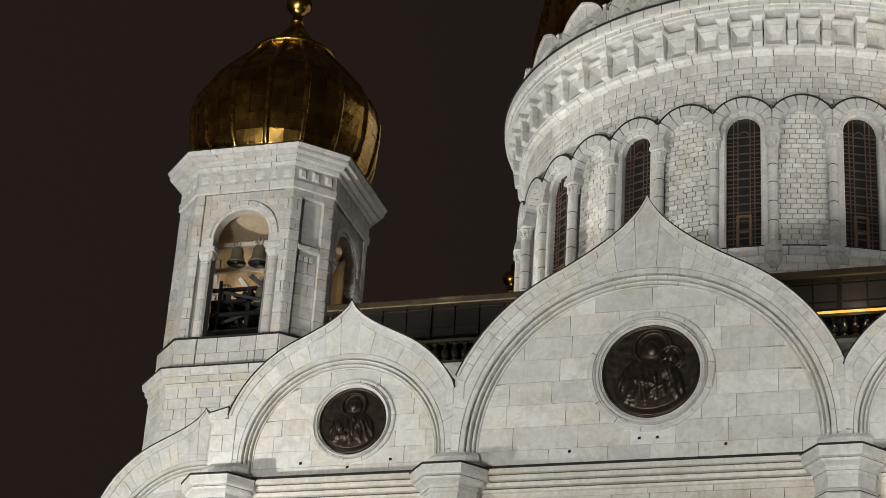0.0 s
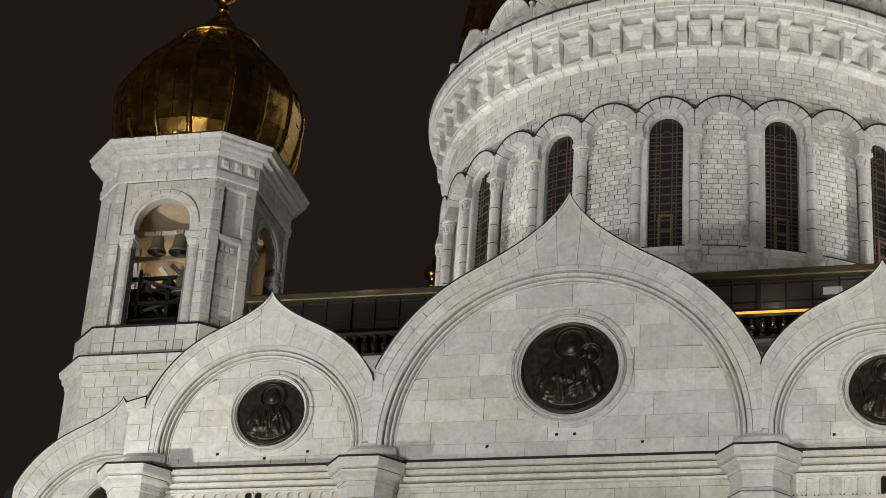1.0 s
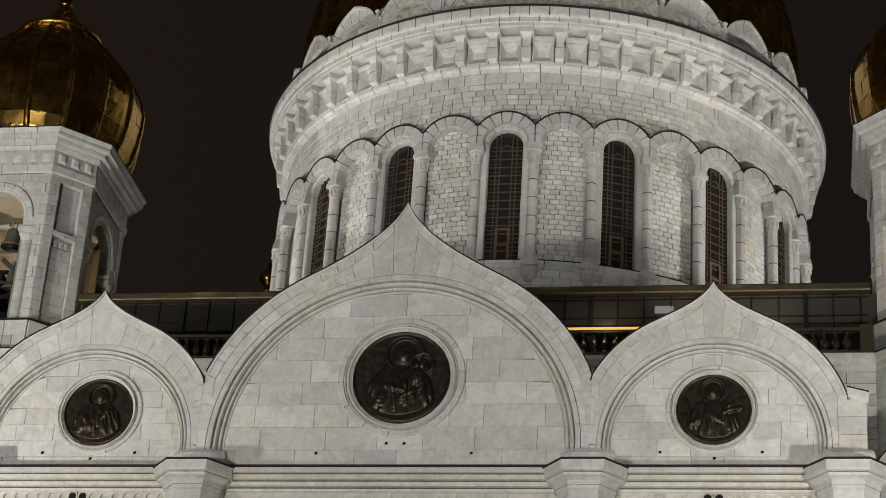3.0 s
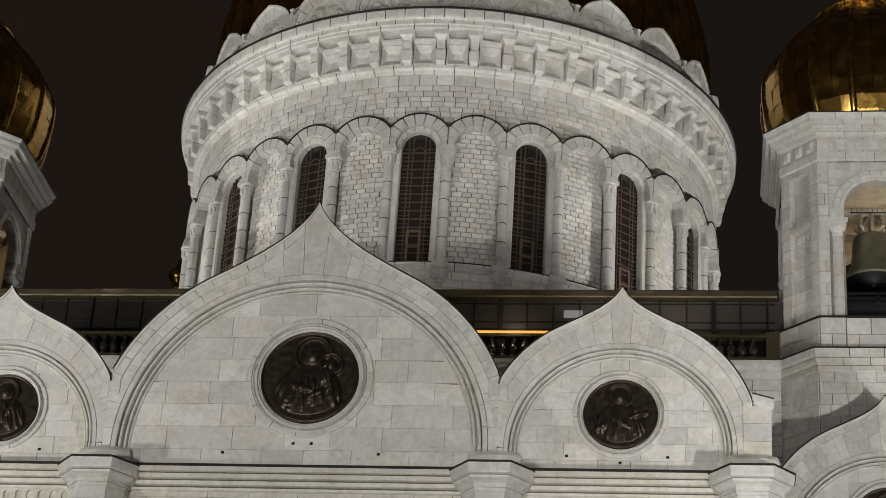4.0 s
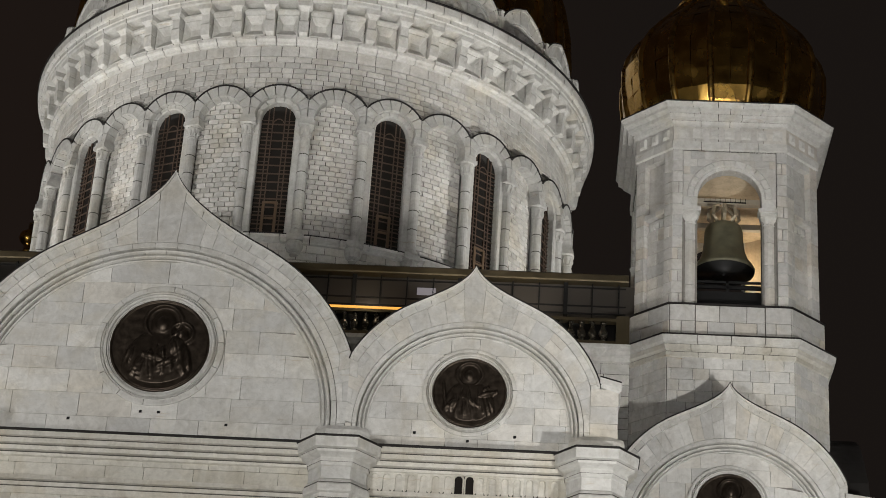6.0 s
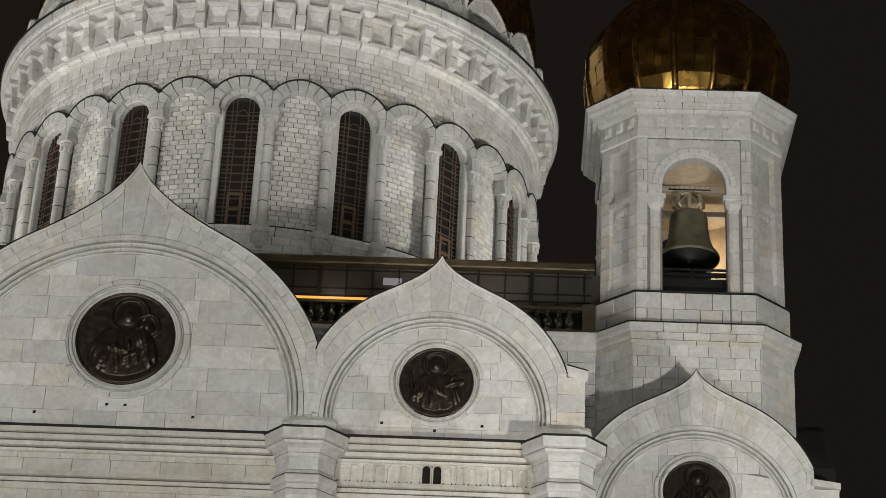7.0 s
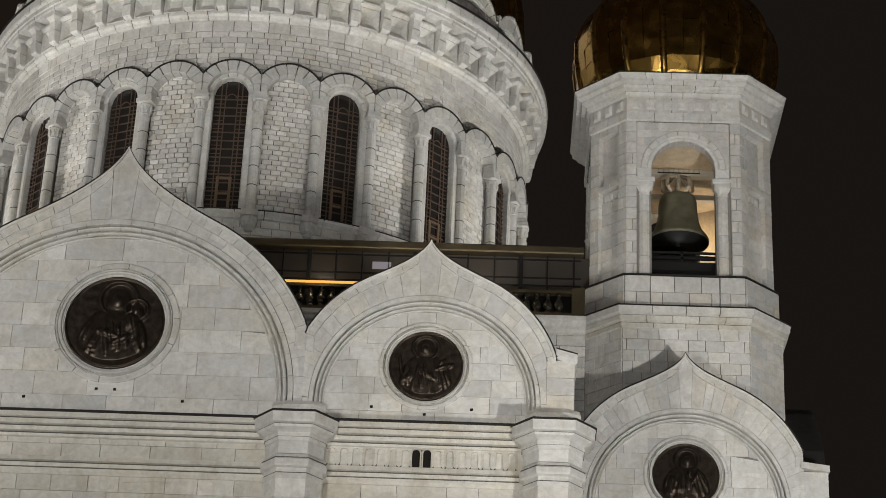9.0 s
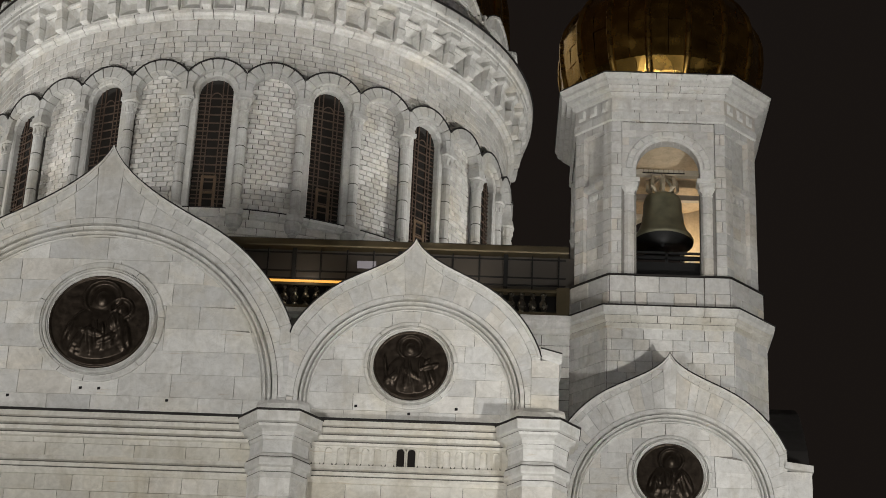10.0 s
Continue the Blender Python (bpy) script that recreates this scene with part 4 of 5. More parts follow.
for x0, x1, out, top in ((-0.34, 0.34, 0.22, 61.9), (-0.22, 0.22, 0.32, 62.35), (-0.1, 0.1, 0.4, 62.75), (-0.3, 0.3, 0.1, 62.95)):
    gg.rings([[(x0 * q, -KR - o, z), (x1 * q, -KR - o, z), (x1 * q, -KR + 0.5, z), (x0 * q, -KR + 0.5, z)] for q, o, z in ((1.1, out + 0.05, 60.85), (1.1, out + 0.05, 61.1), (1.0, out, 61.15), (1.0, out, top - 0.12), (1.15, out + 0.05, top - 0.08), (1.15, out + 0.05, top))])
post = gg.put("small_post", TRIM, drum)
gg = Geo()
gg.rings([[kmap(a, kok_reach(a) * q, d) for q, d in ((0.99, 0.28), (1.025, 0.28), (1.025, -0.6), (0.99, -0.6))] for a in [-1.1 + 2.2 * i / 20 for i in range(21)]])
kedge = gg.put("small_gable_flashing", LEAD, drum)
gg = Geo()
gg.rings([loop_at(r, z) for r, z in ((14.3, 60.9), (14.88, 60.9), (14.88, 61.5), (14.8, 61.55), (14.8, 62.5), (14.3, 62.6))])
gg.put("parapet", TRIM, drum)
for k in range(24):
    for nm, ob, off in [("small_gable_stone", o, 7.5) for o in ARCHES] + [("small_gable", kok, 7.5), ("small_gable_flashing", kedge, 7.5), ("small_post", post, 0.0)]:
        if k:
            shared(nm, ob, drum, 15.0 * k + off)
        else:
            turned(ob, off)

# ---- main dome ----
dome = thing("main_dome", "large gilded ribbed dome above the drum", "dome", (0, 0, 60.9))
prof = [(14.2, 0.0), (14.3, 2.0), (14.4, 4.0), (14.3, 6.0), (13.95, 8.0), (13.3, 10.5), (12.2, 13.0), (10.6, 15.5), (8.4, 18.0), (5.8, 20.0), (3.4, 21.5), (2.0, 22.6)]
gore = Geo()
N = 32
gore.rings([[(r * math.sin(u), -r * math.cos(u), z) for u in [(-1 + i / 2) * math.pi / N for i in range(5)]] for r, z in prof], closed=False)
gore_ob = gore.put("gore", GOLD, dome, smooth=True)
gg = Geo()
gg.rings([[(x, -(r * 1.0) + o, z) for x, o in ((-0.22, 0.1), (-0.2, -0.16), (0, -0.28), (0.2, -0.16), (0.22, 0.1))] for r, z in prof])
rib_ob = gg.put("rib", RIB, dome, smooth=True)
for k in range(N):
    if k:
        shared("gore", gore_ob, dome, 360 * k / N)
        shared("rib", rib_ob, dome, 360 * (k + 0.5) / N)
    else:
        turned(rib_ob, 180 / N)
gg = Geo()
gg.lathe([(2.0, 22.4), (2.4, 22.8), (2.0, 23.4), (0.6, 24.0), (0.9, 25.0), (0.5, 26.0), (0.1, 27.0)], n=20)
gg.box(-0.15, 0.15, -0.15, 0.15, 26.5, 35.0)
gg.box(-1.9, 1.9, -0.15, 0.15, 31.5, 31.9)
gg.put("cross", RIB, dome, smooth=False)

# ---- bell towers ----
A, B = 3.9, 2.42
SQ = math.sqrt(0.5)


def face(turn, dist):
    """A tower face that looks along -y turned by so many degrees."""
    c, s = math.cos(radians(turn)), math.sin(radians(turn))
    def put(u, v, d):
        x, y = u, -dist - d
        return (c * x - s * y, s * x + c * y, v)
    return put


def octo(geo, sections):
    geo.rings([octagon(a, b, z) for a, b, z in sections])


def slab(place, u0, u1, v0, v1, d0, d1):
    return block(place, u0, u1, v0, v1, d0, d1, cu=0.0, cv=0.0, cd=0.0)


def octo_stones(layers, counts, name, mats, ob):
    """Moulded courses round an octagon, each cut into single stones."""
    for i, layer in enumerate(layers):
        for k in range(8):
            count = counts[i % 2] if k % 2 == 0 else 2
            ends = [(octagon(a, b, z)[k], octagon(a, b, z)[(k + 1) % 8]) for a, b, z in layer]
            for j in range(count):
                loops = []
                for t in (j / count + 0.003, (j + 1) / count - 0.003):
                    row = [tuple(p[m] + t * (q[m] - p[m]) for m in range(3)) for p, q in ends]
                    low, top = row[0], row[-1]
                    loops.append(row + [(top[0] * 0.86, top[1] * 0.86, top[2]), (low[0] * 0.86, low[1] * 0.86, low[2])])
                Geo().rings(loops).put(name, mats[i], ob)


def bell_tower(at):
    ob = thing("bell_tower", "octagonal white marble bell tower with arched openings and gilded onion dome", "bell tower", at, "bell towers")
    # lower storey
    g = Geo()
    octo(g, [(4.12, 2.6, 0), (4.12, 2.6, 36.3)])
    g.put("lower_core", JOINT, ob)
    stones = []
    for turn in (0, 90, -90):
        stones += courses(face(turn, 4.12), -2.6, 2.6, 27.2, 36.15, 0.5, 0.78, -0.05, 0.05, wild=0.2, gap=0.008)
    dc, hc = (4.12 + 2.6) * SQ, (4.12 - 2.6) * SQ
    for turn in (45, -45):
        stones += courses(face(turn, dc), -hc, hc, 27.2, 36.15, 0.5, 0.75, -0.05, 0.05, gap=0.008)
    emit(stones, "stone", MARBLE, ob)
    g = Geo()
    octo(g, [(4.1, 2.6, 36.1), (4.2, 2.66, 36.5), (4.4, 2.74, 36.95)])
    g.put("lower_cornice_core", JOINT, ob)
    octo_stones(([(4.14, 2.62, 36.1), (4.2, 2.66, 36.16), (4.22, 2.67, 36.34)], [(4.2, 2.65, 36.38), (4.33, 2.72, 36.45), (4.35, 2.73, 36.63)], [(4.33, 2.72, 36.67), (4.46, 2.78, 36.74), (4.5, 2.8, 37.0)]), (4, 5), "lower_cornice_stone", (CREAM, CREAM, TRIM), ob)
    g = Geo()
    octo(g, [(4.54, 2.82, 37.0), (4.54, 2.82, 37.05), (4.0, 2.5, 37.12)])
    g.put("lower_flashing", LEAD, ob)
    # plinth of the upper storey
    g = Geo()
    octo(g, [(4.0, 2.5, 37.05), (4.0, 2.5, 38.6)])
    g.put("plinth_core", PALE, ob)
    stones = []
    for turn in (0, 90, -90):
        f = face(turn, 4.0)
        stones += courses(f, -2.5, -1.45, 37.1, 38.58, 0.74, 0.9, -0.05, 0.08, gap=0.012)
        stones += courses(f, 1.45, 2.5, 37.1, 38.58, 0.74, 0.9, -0.05, 0.08, gap=0.012)
        stones += courses(f, -1.43, 1.43, 37.1, 38.58, 0.74, 1.0, -0.05, 0.04, gap=0.012)
    dc, hc = 6.5 * SQ, 1.5 * SQ
    for turn in (45, -45):
        stones += courses(face(turn, dc), -hc, hc, 37.1, 38.58, 0.74, 1.1, -0.05, 0.08, gap=0.012)
    emit(stones, "plinth_stone", TOWER, ob)
    g = Geo()
    octo(g, [(4.12, 2.56, 38.59), (4.12, 2.56, 38.64), (3.9, 2.4, 38.68)])
    g.put("plinth_flashing", LEAD, ob)
    # upper storey, four arched sides
    plaster = []
    ZS, RI, RA = 43.8, 1.36, 1.82
    stones, trims, core, spandrel = [], [], [], Geo()
    columns, capitals = [], []
    for turn in (0, 90, 180, 270):
        f = face(turn, A)
        for s in (-1, 1):
            lo, hi = sorted((s * 1.99, s * 2.42))
            stones += courses(f, lo, hi, 38.66, 46.05, 0.52, 0.6, -0.2, 0.0, gap=0.011)
            lo, hi = sorted((s * 1.38, s * 1.95))
            stones += courses(f, lo, hi, 38.66, 42.9, 0.53, 0.7, -0.55, -0.3, gap=0.008)
            cx, cy, cz = f(s * 1.66, 0, -0.3)
            for z0, z1 in zip((38.66, 39.6, 40.65, 41.7), (39.6, 40.65, 41.7, 42.5)):
                columns.append(([(0.2, z0 + 0.008), (0.27, z0 + 0.012), (0.27, z1 - 0.012), (0.2, z1 - 0.008)], (cx, cy, 0)))
            capitals.append(([(0.27, 42.5), (0.3, 42.54), (0.27, 42.58), (0.28, 42.66), (0.36, 42.84), (0.38, 42.92), (0.3, 42.94)], (cx, cy, 0)))
            lo, hi = sorted((s * 1.3, s * 2.0))
            trims.append(block(f, lo, hi, 42.9, 43.12, -0.6, -0.06))
            lo, hi = sorted((s * 1.22, s * 2.02))
            trims.append(block(f, lo, hi, 43.12, 43.34, -0.6, 0.0))
            lo, hi = sorted((s * 1.36, s * 1.97))
            trims.append(block(f, lo, hi, 43.34, ZS, -0.6, -0.1))
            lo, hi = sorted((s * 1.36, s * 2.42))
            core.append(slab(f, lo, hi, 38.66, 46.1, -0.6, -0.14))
            plaster.append(slab(f, lo, hi, 38.7, 46.1, -0.68, -0.61))
        # spandrel over the arch
        cor = math.atan2(46.05 - ZS, 1.99)
        aa = sorted([math.pi * i / 16 for i in range(17)] + [cor, math.pi - cor])
        def rim(a):
            x, z = math.cos(a), math.sin(a)
            k = min(1.99 / max(abs(x), 1e-6), (46.05 - ZS) / max(z, 1e-6))
            return k * x, ZS + k * z
        loops = []
        for a in aa:
            ux, uz = rim(a)
            loops.append([f(RI * math.cos(a), ZS + RI * math.sin(a), -0.6), f(RI * math.cos(a), ZS + RI * math.sin(a), -0.12), f(ux, uz, -0.12), f(ux, uz, -0.6)])
        spandrel.rings(loops)
        for k in range(11):
            a0, a1 = math.pi * k / 11, math.pi * (k + 1) / 11
            arch = lambda a, r, d: f(r * math.cos(a), ZS + r * math.sin(a), d)
            trims.append(block(arch, a1 - 0.004, a0 + 0.004, RI + 0.16, RA, -0.3, -0.02, cu=-0.006, cv=0.04, nu=3, cd=0.05))
            trims.append(block(arch, a1 - 0.004, a0 + 0.004, RI, RI + 0.15, -0.5, -0.1, cu=-0.006, cv=0.02, nu=3, cd=0.03))
        stones += courses(f, -1.97, 1.97, ZS - 0.4, 46.04, 0.4, 0.62, -0.3, -0.09, gap=0.006, worn=0.006, free=lambda u, v: math.hypot(u, v - ZS) > 1.84 and v > ZS)
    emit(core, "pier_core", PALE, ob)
    spandrel.put("spandrel", TOWER, ob)
    for profile, at_c in columns:
        Geo().lathe(profile, at_c, 14).put("column_drum", TOWER, ob)
    for profile, at_c in capitals:
        Geo().lathe(profile, at_c, 12).put("capital", TRIM, ob)
    # chamfered sides with sunk panels
    dc, hc = (A + B) * SQ, (A - B) * SQ
    cham = []
    for turn in (45, 135, 225, 315):
        f = face(turn, dc)
        for s in (-1, 1):
            lo, hi = sorted((s * 0.55, s * hc))
            stones += courses(f, lo, hi, 38.66, 46.05, 0.52, 0.7, -0.3, 0.0, gap=0.011)
        stones += courses(f, -0.55, 0.55, 45.7, 46.05, 0.35, 1.2, -0.3, 0.0, gap=0.011)
        stones += courses(f, -0.55, 0.55, 43.05, 43.3, 0.25, 1.2, -0.3, 0.02, gap=0.011)
        stones += courses(f, -0.55, 0.55, 38.66, 42.55, 0.55, 1.3, -0.5, -0.2, gap=0.011)
        for k in range(3):
            trims.append(block(f, -0.36 + k * 0.26, -0.16 + k * 0.26, 42.6, 42.85, -0.4, -0.17))
        cham.append(slab(f, -hc, hc, 38.66, 46.1, -0.6, -0.34))
        plaster.append(slab(f, -hc, hc, 38.7, 46.1, -0.68, -0.61))
    emit(cham, "chamfer_core", TOWER, ob)
    emit(stones, "stone", TOWER, ob)
    emit(trims, "trim_stone", TRIM, ob)
    # frieze with small blocks, then the cornice
    g = Geo()
    octo(g, [(3.9, 2.42, 46.03), (3.9, 2.42, 47.3), (4.2, 2.55, 47.5), (4.5, 2.7, 47.9), (2.0, 1.2, 48.2)])
    g.put("cornice_core", JOINT, ob)
    layers = ([(3.9, 2.42, 46.03), (3.98, 2.46, 46.08), (4.0, 2.47, 46.42), (3.94, 2.44, 46.44)], [(3.94, 2.435, 46.45), (3.94, 2.435, 47.18)],
              [(3.96, 2.44, 47.2), (4.06, 2.49, 47.23), (4.1, 2.51, 47.38)], [(4.1, 2.5, 47.41), (4.32, 2.61, 47.45), (4.34, 2.62, 47.6)],
              [(4.34, 2.61, 47.63), (4.54, 2.72, 47.69), (4.56, 2.73, 47.8)], [(4.5, 2.7, 47.83), (4.62, 2.77, 47.94), (4.66, 2.79, 48.04)])
    octo_stones(layers, (4, 5), "cornice_stone", (TRIM, TOWER, TRIM, TRIM, TRIM, TRIM), ob)
    g = Geo()
    octo(g, [(4.68, 2.8, 48.03), (4.68, 2.8, 48.08), (2.0, 1.2, 48.35)])
    g.put("cornice_flashing", LEAD, ob)
    small = []
    for turn in range(0, 360, 45):
        wide = turn % 90 == 0
        dist, half, n = (3.93, 2.4, 7) if wide else ((3.93 + 2.43) * SQ, 1.0, 3)
        f = face(turn, dist)
        for k in range(n):
            u = -half + (k + 0.5) * 2 * half / n
            w = 0.62 * half / n
            proud = 0.045 if wide else 0.09
            small.append(block(f, u - w, u + w, 46.6, 47.08, -0.1, proud, cu=0.1, cv=0.1, cd=proud - 0.01))
    emit(small, "frieze_block", TRIM, ob)
    # inside: floor, lined vault
    g = Geo()
    octo(g, [(3.8, 2.36, 38.5), (3.8, 2.36, 38.66)])
    g.put("floor", LEAD, ob)
    emit(plaster, "plaster_slab", PLASTER, ob)
    g = Geo()
    g.lathe([(3.35, 45.2), (3.1, 45.7), (2.4, 46.15), (1.2, 46.4), (0.05, 46.45)], n=24)
    g.put("plaster_vault", PLASTER, ob, "warmly lit cream plaster vault")
    # onion dome
    prof = [(3.9, 48.2), (4.15, 48.6), (4.45, 49.2), (4.62, 50.0), (4.72, 50.9), (4.72, 51.7), (4.54, 52.4), (4.12, 53.15), (3.5, 53.9), (2.9, 54.55), (2.35, 55.15), (1.98, 55.6)]
    prof = [(r * 0.972, z) for r, z in prof]
    dome = new("onion_dome")
    dome.parent = ob
    tagged(dome, "gilded onion dome with plated panels and ribs")
    NG = 16
    h = math.pi / NG
    rows = len(prof) - 1
    plate_sets = []
    for variant in range(4):
        pr = random.Random(50 + variant)
        plate_sets.append([])
        for i in range(rows):
            (r0, z0), (r1, z1) = prof[i], prof[i + 1]
            cut = pr.choice([0.0, pr.uniform(-0.35, 0.35)])
            for lo, hi in ((-0.94, cut - 0.01), (cut + 0.01, 0.94)):
                gg = Geo()
                t = [pr.uniform(-0.024, 0.024) for q in range(4)]
                def pt(r, z, q, e):
                    u = q * h
                    k = r + e
                    return (k * math.sin(u), -k * (math.cos(u) * 0.4 + 0.6 * math.cos(h * 0.6)), z)
                mid = (lo + hi) / 2
                gg.add([pt(r0, z0, lo, t[0]), pt(r0, z0, mid, (t[0] + t[1]) / 2), pt(r0, z0, hi, t[1]), pt(r1, z1, hi, t[2]), pt(r1, z1, mid, (t[2] + t[3]) / 2), pt(r1, z1, lo, t[3])], [(0, 1, 4, 5), (1, 2, 3, 4)])
                plate_sets[-1].append(gg.put("gold_plate", GOLD, dome))
    gg = Geo()
    gg.rings([[(x, -r * math.cos(0.03) + o, z) for x, o in ((-0.15, 0.12), (-0.14, -0.07), (-0.06, -0.15), (0.06, -0.15), (0.14, -0.07), (0.15, 0.12))] for r, z in prof])
    rib = gg.put("rib", RIB, dome, smooth=True)
    for k in range(NG):
        deg = 360 * k / NG
        if k < 4:
            for o in plate_sets[k]:
                turned(o, deg)
        else:
            for o in plate_sets[(k * 7 + k // 5) % 4]:
                turned_child("gold_plate", o.data, dome, deg)
        if k:
            turned_child("rib", rib.data, dome, deg + 180 / NG)
        else:
            turned(rib, 180 / NG)
    gg = Geo()
    gg.lathe([(1.95, 55.5), (2.1, 55.53), (2.16, 55.64), (2.06, 55.76), (1.8, 55.82), (1.4, 56.15), (0.98, 56.65), (0.62, 57.15), (0.38, 57.5), (0.28, 57.75)], n=32)
    gg.put("dome_cap", RIB, dome, "dark gilded pointed cap", smooth=True)
    gg = Geo()
    gg.lathe([(0.28, 57.7), (0.36, 57.8), (0.2, 57.92), (0.3, 58.05), (0.16, 58.2), (0.4, 58.35), (0.62, 58.6), (0.68, 58.85), (0.6, 59.15), (0.35, 59.35), (0.14, 59.5), (0.12, 60.0)], n=20)
    gg.put("finial_ball", GOLD, dome, "gilded ball", smooth=True)
    gg = Geo()
    gg.box(-0.06, 0.06, -0.06, 0.06, 59.4, 66.2)
    gg.box(-1.15, 1.15, -0.06, 0.06, 64.1, 64.28)
    gg.box(-0.55, 0.55, -0.06, 0.06, 65.0, 65.14)
    gg.box(-0.6, 0.6, -0.06, 0.06, 62.6, 62.74)
    gg.put("finial_cross", GOLD, dome)
    return ob


TX, TY = 21.46, -21.955
tower = bell_tower((TX, TY, 0))
copy_thing(tower, pose(-TX, TY, 0))
far = thing("bell_tower", "distant white marble bell tower with gilded onion dome behind the drum", "bell tower", (-22.2, 22.0, 5.5), "bell towers")
g = Geo()
octo(g, [(4.1, 2.6, -5.5), (4.1, 2.6, 36.1), (4.5, 2.8, 36.9), (3.9, 2.42, 37.1), (3.9, 2.42, 47.2), (4.6, 2.77, 48.0), (2.0, 1.2, 48.3)])
g.put("body", TOWER, far)
Geo().lathe([(3.8, 48.2), (4.3, 49.2), (4.55, 50.9), (4.4, 52.4), (3.4, 53.9), (2.3, 55.15), (2.05, 55.7), (1.4, 56.15), (0.62, 57.15), (0.28, 57.75)], n=16).put("onion_dome", GOLD, far)
Geo().lathe([(0.28, 57.7), (0.36, 57.8), (0.2, 57.92), (0.3, 58.05), (0.16, 58.2), (0.4, 58.35), (0.62, 58.6), (0.68, 58.85), (0.6, 59.15), (0.35, 59.35), (0.14, 59.5), (0.12, 60.0)], n=20).put("finial_ball", GOLD, far, "gilded ball", smooth=True)


def bell(at, r, high, name="bell"):
    ob = tagged(new(name), "dark green bronze bell hanging from a beam in the tower", "bell", "bells")
    ob.location = at
    g = Geo()
    p = [(1.0, 0.0), (1.02, 0.04), (0.98, 0.1), (0.82, 0.22), (0.7, 0.42), (0.65, 0.65), (0.63, 0.86), (0.58, 0.96), (0.42, 1.02), (0.1, 1.04)]
    q = [(0.1, 0.9), (0.5, 0.86), (0.58, 0.6), (0.75, 0.25), (0.92, 0.02), (1.0, 0.0)]
    g.lathe([(a * r, b * high) for a, b in p], n=28)
    g.put("bell_body", BELL, ob, smooth=True)
    # Inner skin in black, so the hollow's shade is in its colour.
    g = Geo()
    g.lathe([(a * r, b * high - 0.015) for a, b in q], n=28)
    g.put("bell_inside", IRON, ob, "inside of the bell, coloured black for its shade", smooth=True)
    g = Geo()
    for k in range(4):
        a = k * math.pi / 4
        c, s = math.cos(a) * 0.22 * r, math.sin(a) * 0.22 * r
        g.rings([[(x + dx, y + dy, z) for dx, dy in ((-0.05 * r, -0.05 * r), (0.05 * r, -0.05 * r), (0.05 * r, 0.05 * r), (-0.05 * r, 0.05 * r))] for x, y, z in ((c, s, 1.0 * high), (c * 2.3, s * 2.3, 1.14 * high), (c * 2.2, s * 2.2, 1.36 * high), (c * 0.6, s * 0.6, 1.46 * high))])
        g.rings([[(x + dx, y + dy, z) for dx, dy in ((-0.05 * r, -0.05 * r), (0.05 * r, -0.05 * r), (0.05 * r, 0.05 * r), (-0.05 * r, 0.05 * r))] for x, y, z in ((-c, -s, 1.0 * high), (-c * 2.3, -s * 2.3, 1.14 * high), (-c * 2.2, -s * 2.2, 1.36 * high), (-c * 0.6, -s * 0.6, 1.46 * high))])
    g.put("crown", CROWN, ob, "pale worn cast loops")
    g = Geo()
    g.lathe([(0.03 * r, 0.9 * high), (0.04 * r, 0.2 * high), (0.13 * r, 0.1 * high), (0.13 * r, 0.0), (0.03 * r, -0.06 * high)], n=10)
    g.put("clapper", IRON, ob)
    return ob


def bell_frame(at, label, beams, name="timber_rack"):
    ob = thing(name, label, "rack", at, "racks")
    for x0, x1, y0, y1, z0, z1, m in beams:
        g = Geo()
        g.box(x0, x1, y0, y1, z0, z1)
        g.put("beam", m, ob)
    return ob


BEAM = metal("pale_painted_beam", (0.5, 0.46, 0.38), 0.6, 0.0, 0.25)
# big bell in the tower on the east
bell((TX - 0.05, TY - 1.5, 41.35), 1.32, 2.25)
cage = [(-3.2, 3.2, -1.66, -1.38, 44.65, 44.9, BEAM), (-3.2, 3.2, 0.6, 0.85, 44.6, 44.85, BEAM)]
for k in range(9):
    cage.append((-0.9 + k * 0.22, -0.88 + k * 0.22, -1.85, -1.83, 44.62, 44.84, IRON))
for z in (44.62,):
    cage.append((-0.95, 0.9, -1.86, -1.82, z, z + 0.04, IRON))
# The wide sheet at y -0.8 is added to black out the shaded lower inside.
cage += [(-1.36, 1.36, -3.3, -3.2, 38.7, 39.6, IRON), (-1.36, 1.36, -3.3, -3.24, 39.75, 39.85, IRON), (-1.36, 1.36, -3.3, -3.24, 40.0, 40.1, IRON), (-0.1, 0.0, -3.3, -3.24, 39.6, 40.1, IRON), (-3.0, 3.0, 1.0, 1.3, 39.9, 40.4, IRON), (-3.0, 3.0, -0.8, -0.6, 38.7, 40.75, IRON), (-3.0, 3.0, -2.6, -2.45, 40.1, 40.25, IRON)]
for k in range(14):
    cage.append((-1.3 + k * 0.19, -1.27 + k * 0.19, 3.1, 3.14, 38.7, 41.4, IRON))
bell_frame((TX, TY, 0), "pale beams, black iron rails and a black sheet for the shade low inside the bell tower", cage)
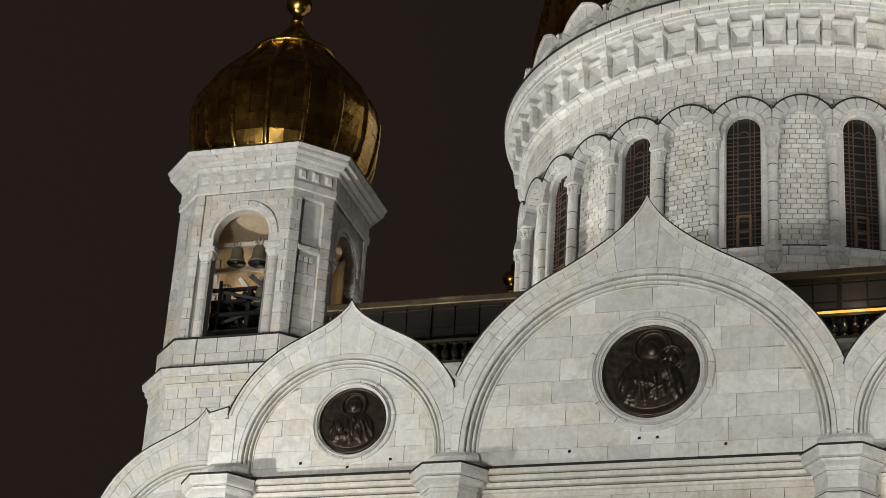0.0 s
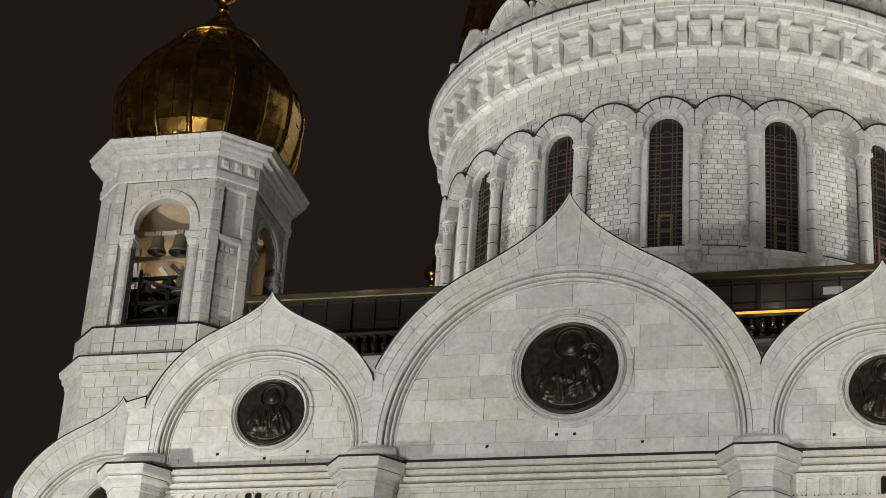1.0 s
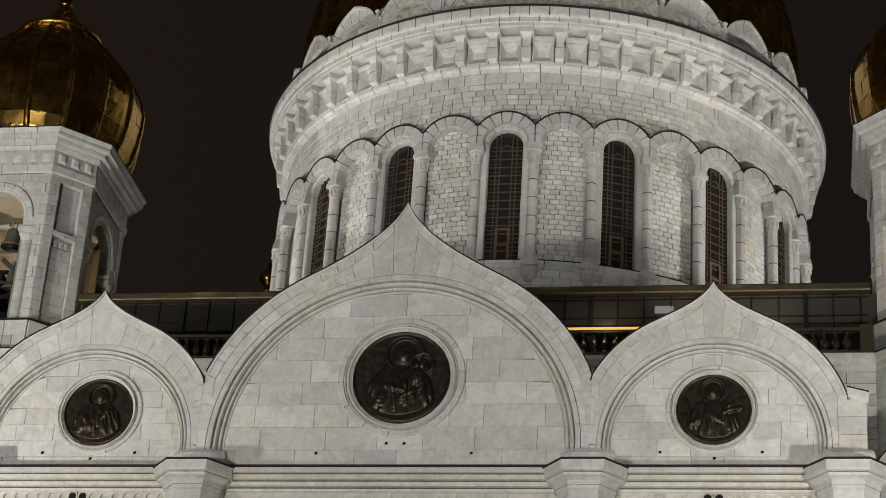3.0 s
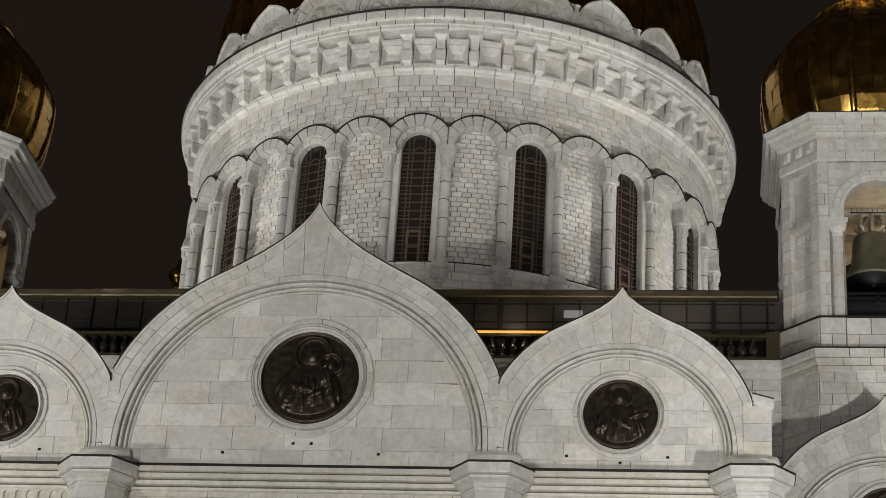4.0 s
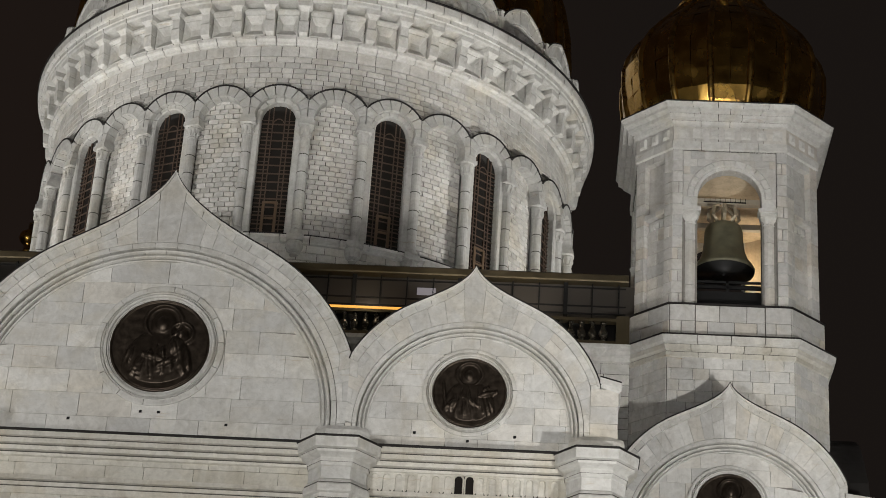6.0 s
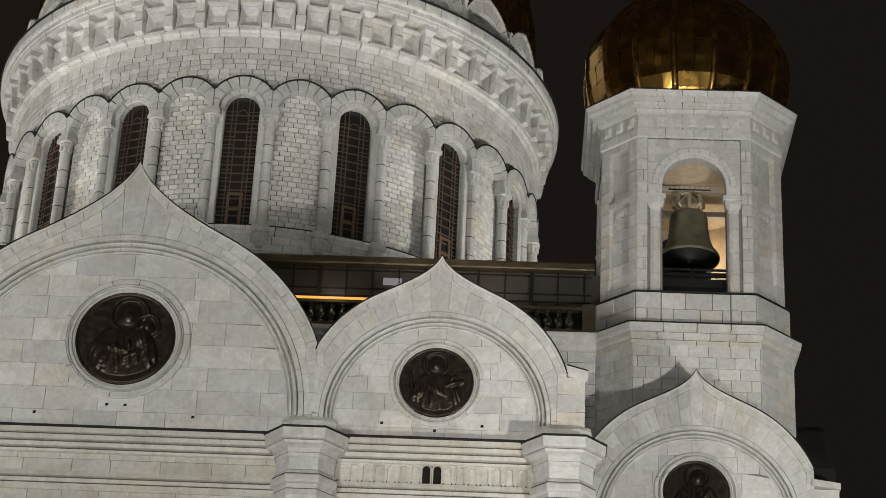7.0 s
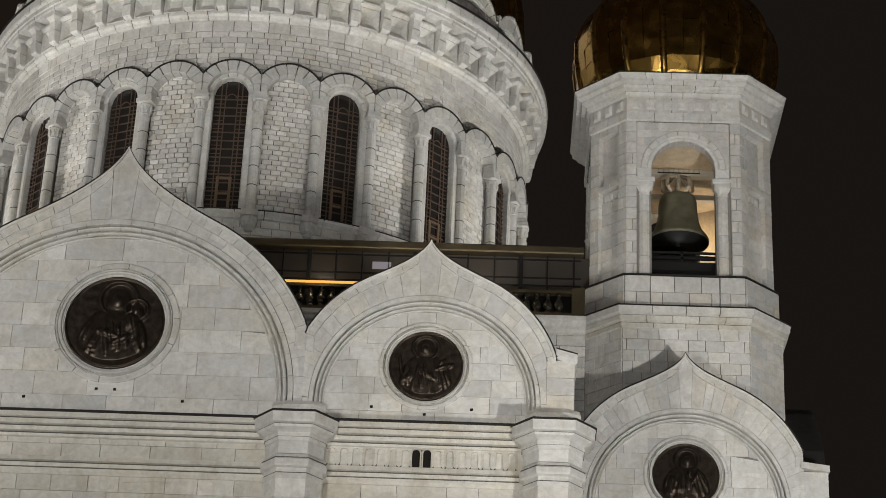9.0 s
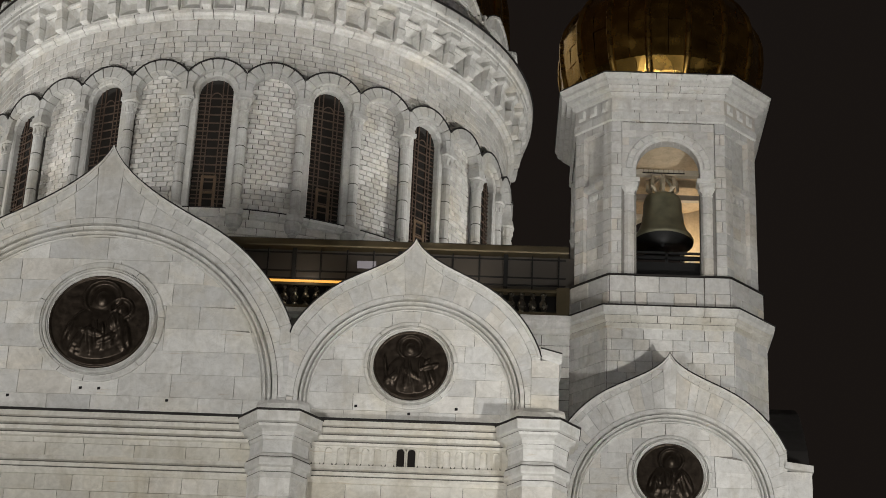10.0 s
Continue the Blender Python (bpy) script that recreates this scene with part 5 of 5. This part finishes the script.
# small bells and their ladder of dark beams in the other tower
for x, y, z, r in ((-0.5, -2.3, 42.85, 0.44), (0.62, -2.3, 42.75, 0.5), (-0.4, -0.9, 41.3, 0.4), (0.5, -0.6, 41.0, 0.45), (0.95, -2.2, 40.6, 0.5), (-1.1, -1.8, 40.9, 0.45), (2.1, 0.9, 41.6, 0.9)):
    bell((-TX + x - 0.25, TY + y, z + 0.3), r, r * 1.75)
rails = [(-3.2, 3.2, -2.4, -2.2, 44.0, 44.2, BEAM), (-3.2, 3.2, 0.5, 0.7, 44.2, 44.4, BEAM)]
for y, z in ((-3.0, 39.3), (-2.9, 40.2), (-2.6, 41.0), (-1.6, 40.6), (-0.6, 41.9), (-1.2, 39.6), (-2.2, 41.8)):
    rails.append((-3.0, 3.0, y, y + 0.14, z, z + 0.16, IRON))
for x in (-1.2, 0.95):
    rails.append((x, x + 0.12, -2.9, -2.75, 38.7, 42.0, IRON))
rails.append((-1.36, 1.36, -3.3, -3.25, 38.7, 39.3, IRON))
# Three black sheets added for the shade in the tower's lower inside, not beams.
rails.append((-2.9, 2.9, 0.1, 0.3, 38.7, 41.5, IRON))
rails.append((-2.9, 0.4, 0.1, 0.3, 41.2, 42.3, IRON))
rails.append((0.1, 0.3, -2.6, 0.1, 38.7, 41.6, IRON))
crowd = bell_frame((-TX, TY, 0), "black iron beams, pale timbers and black sheets for the shade low inside the bell tower", rails)


def strut(p, q, w, mat):
    """A square timber from p to q."""
    p, q = Vector(p), Vector(q)
    side = (q - p).cross(Vector((0, 1, 0.3))).normalized() * w
    up = (q - p).cross(side).normalized() * w
    Geo().rings([[tuple(e + a * side + b * up) for a, b in ((-1, -1), (1, -1), (1, 1), (-1, 1))] for e in (p, q)]).put("strut", mat, crowd)


for p, q, w, mat in (((-0.5, -2.2, 42.4), (0.9, -1.6, 40.6), 0.1, BEAM), ((0.1, -1.2, 42.9), (1.3, -1.0, 41.0), 0.08, BEAM), ((-1.2, -1.5, 41.3), (-0.1, -1.2, 40.3), 0.09, BEAM),
                     ((-1.4, -2.7, 41.6), (1.4, -2.5, 40.9), 0.07, IRON), ((-1.3, -2.4, 40.0), (1.3, -2.6, 40.7), 0.07, IRON), ((-0.9, -2.0, 40.9), (0.2, -1.8, 39.0), 0.08, IRON),
                     ((0.2, -2.6, 42.3), (1.5, -2.0, 41.2), 0.1, IRON), ((-1.5, -1.0, 42.4), (0.0, -0.8, 41.2), 0.09, IRON), ((0.0, -2.0, 40.2), (0.8, -1.8, 39.4), 0.07, BEAM)):
    strut(p, q, w, mat)
for x, watts in ((TX + 1.6, 85), (-TX - 1.2, 50)):
    lamp = bpy.data.lights.new("tower_lamp", "POINT")
    lamp.energy, lamp.color, lamp.shadow_soft_size = watts, (1.0, 0.83, 0.6), 0.15
    new("tower_lamp", lamp).location = (x, TY + 2.0, 43.6)

# ---- roof terrace: glazed canopy and bronze balustrade ----
PY = -24.3
canopy = thing("terrace_canopy", "dark glazed bronze canopy along the roof terrace", "canopy", (0, PY, 36.6))
Z = -36.6
g = Geo()
g.rings([[(x, y, z + Z) for y, z in ((-0.35, 40.12), (-0.38, 40.18), (-0.38, 40.42), (-0.3, 40.5), (2.5, 40.55), (2.5, 40.1))] for x in (-17.3, 17.3)])
g.put("fascia", TERRACE, canopy, "brown bronze fascia")
g = Geo()
g.box(-17.2, 17.2, 2.3, 2.5, 0.0, 40.1 + Z)
g.put("back_wall", LEAD, canopy)
x = -17.0
k = 0
while x < 17.0:
    g = Geo()
    g.box(x + 0.03, x + 1.1, -0.01, 0.01, 38.3 + Z, 40.08 + Z)
    # Lit and unlit panes get different glass: greyer on the right, black on the left.
    g.put("pane", LIT_CANOPY_GLASS if x > 2 else GLASS, canopy)
    g = Geo()
    w = 0.09 if k % 4 == 0 else 0.03
    g.box(x - w, x + w, -0.06 - w, 0.05, 36.7 + Z, 40.12 + Z)
    g.put("mullion", IRON, canopy)
    x += 1.13
    k += 1
g = Geo()
for z in (38.75, 39.1, 39.95):
    g.box(-17.2, 17.2, -0.05, 0.03, z + Z - 0.03, z + Z + 0.03)
g.put("transom", IRON, canopy)
g = Geo()
g.box(4.3, 8.6, -0.72, -0.6, 38.28 + Z, 38.36 + Z)
g.put("light_strip", STRIP, canopy, "glowing amber light strip")

# Glowing plate before the panes that imitates the soft reflection of a lamp.
g = Geo()
g.box(8.3, 9.1, -0.09, -0.02, 39.3 + Z, 39.62 + Z)
g.put("lamp_panel", glow("pale_pane_glare", (0.9, 0.82, 0.88), 0.2), canopy, "pale glowing plate on the glazing in place of a soft reflection")
# Unseen point lamps, added before the canopy to brighten its panes and the balusters.
for lx in (6.2, 9.6, 13.0):
    lamp = bpy.data.lights.new("canopy_fill", "POINT")
    lamp.energy, lamp.color, lamp.shadow_soft_size = 34, (1.0, 0.85, 0.65), 0.3
    new("canopy_fill", lamp).location = (lx, PY - 1.35, 39.0)

rail = thing("balustrade", "dark bronze balustrade with turned balusters on the roof terrace", "balustrade", (0, -24.9, 37.0))
g = Geo()
g.box(-17.3, 17.3, -0.14, 0.2, 1.1, 1.2)
g.box(-17.3, 17.3, -0.1, 0.16, 1.2, 1.25)
g.put("top_rail", TERRACE, rail)
g = Geo()
g.box(-17.3, 17.3, -0.14, 0.2, 0.02, 0.2)
g.put("bottom_rail", TERRACE, rail)
for s in (-1, 1):
    g = Geo()
    g.box(*sorted((s * 16.8, s * 17.35)), -0.16, 0.2, 0.0, 1.35)
    g.put("end_post", TERRACE, rail)
gg = Geo()
gg.lathe([(0.16, 0.2), (0.16, 0.27), (0.09, 0.31), (0.15, 0.42), (0.185, 0.56), (0.17, 0.68), (0.09, 0.82), (0.06, 0.86), (0.1, 0.9), (0.06, 0.94), (0.12, 1.02), (0.13, 1.1)], n=12)
proto = None
x = -16.5
while x < 16.6:
    if proto is None:
        proto = gg.put("baluster", HALO, rail, smooth=True)
        proto.location = (x, 0.03, 0)
    else:
        o = new("baluster", proto.data)
        o.parent = rail
        o.location = (x, 0.03, 0)
    x += 0.455
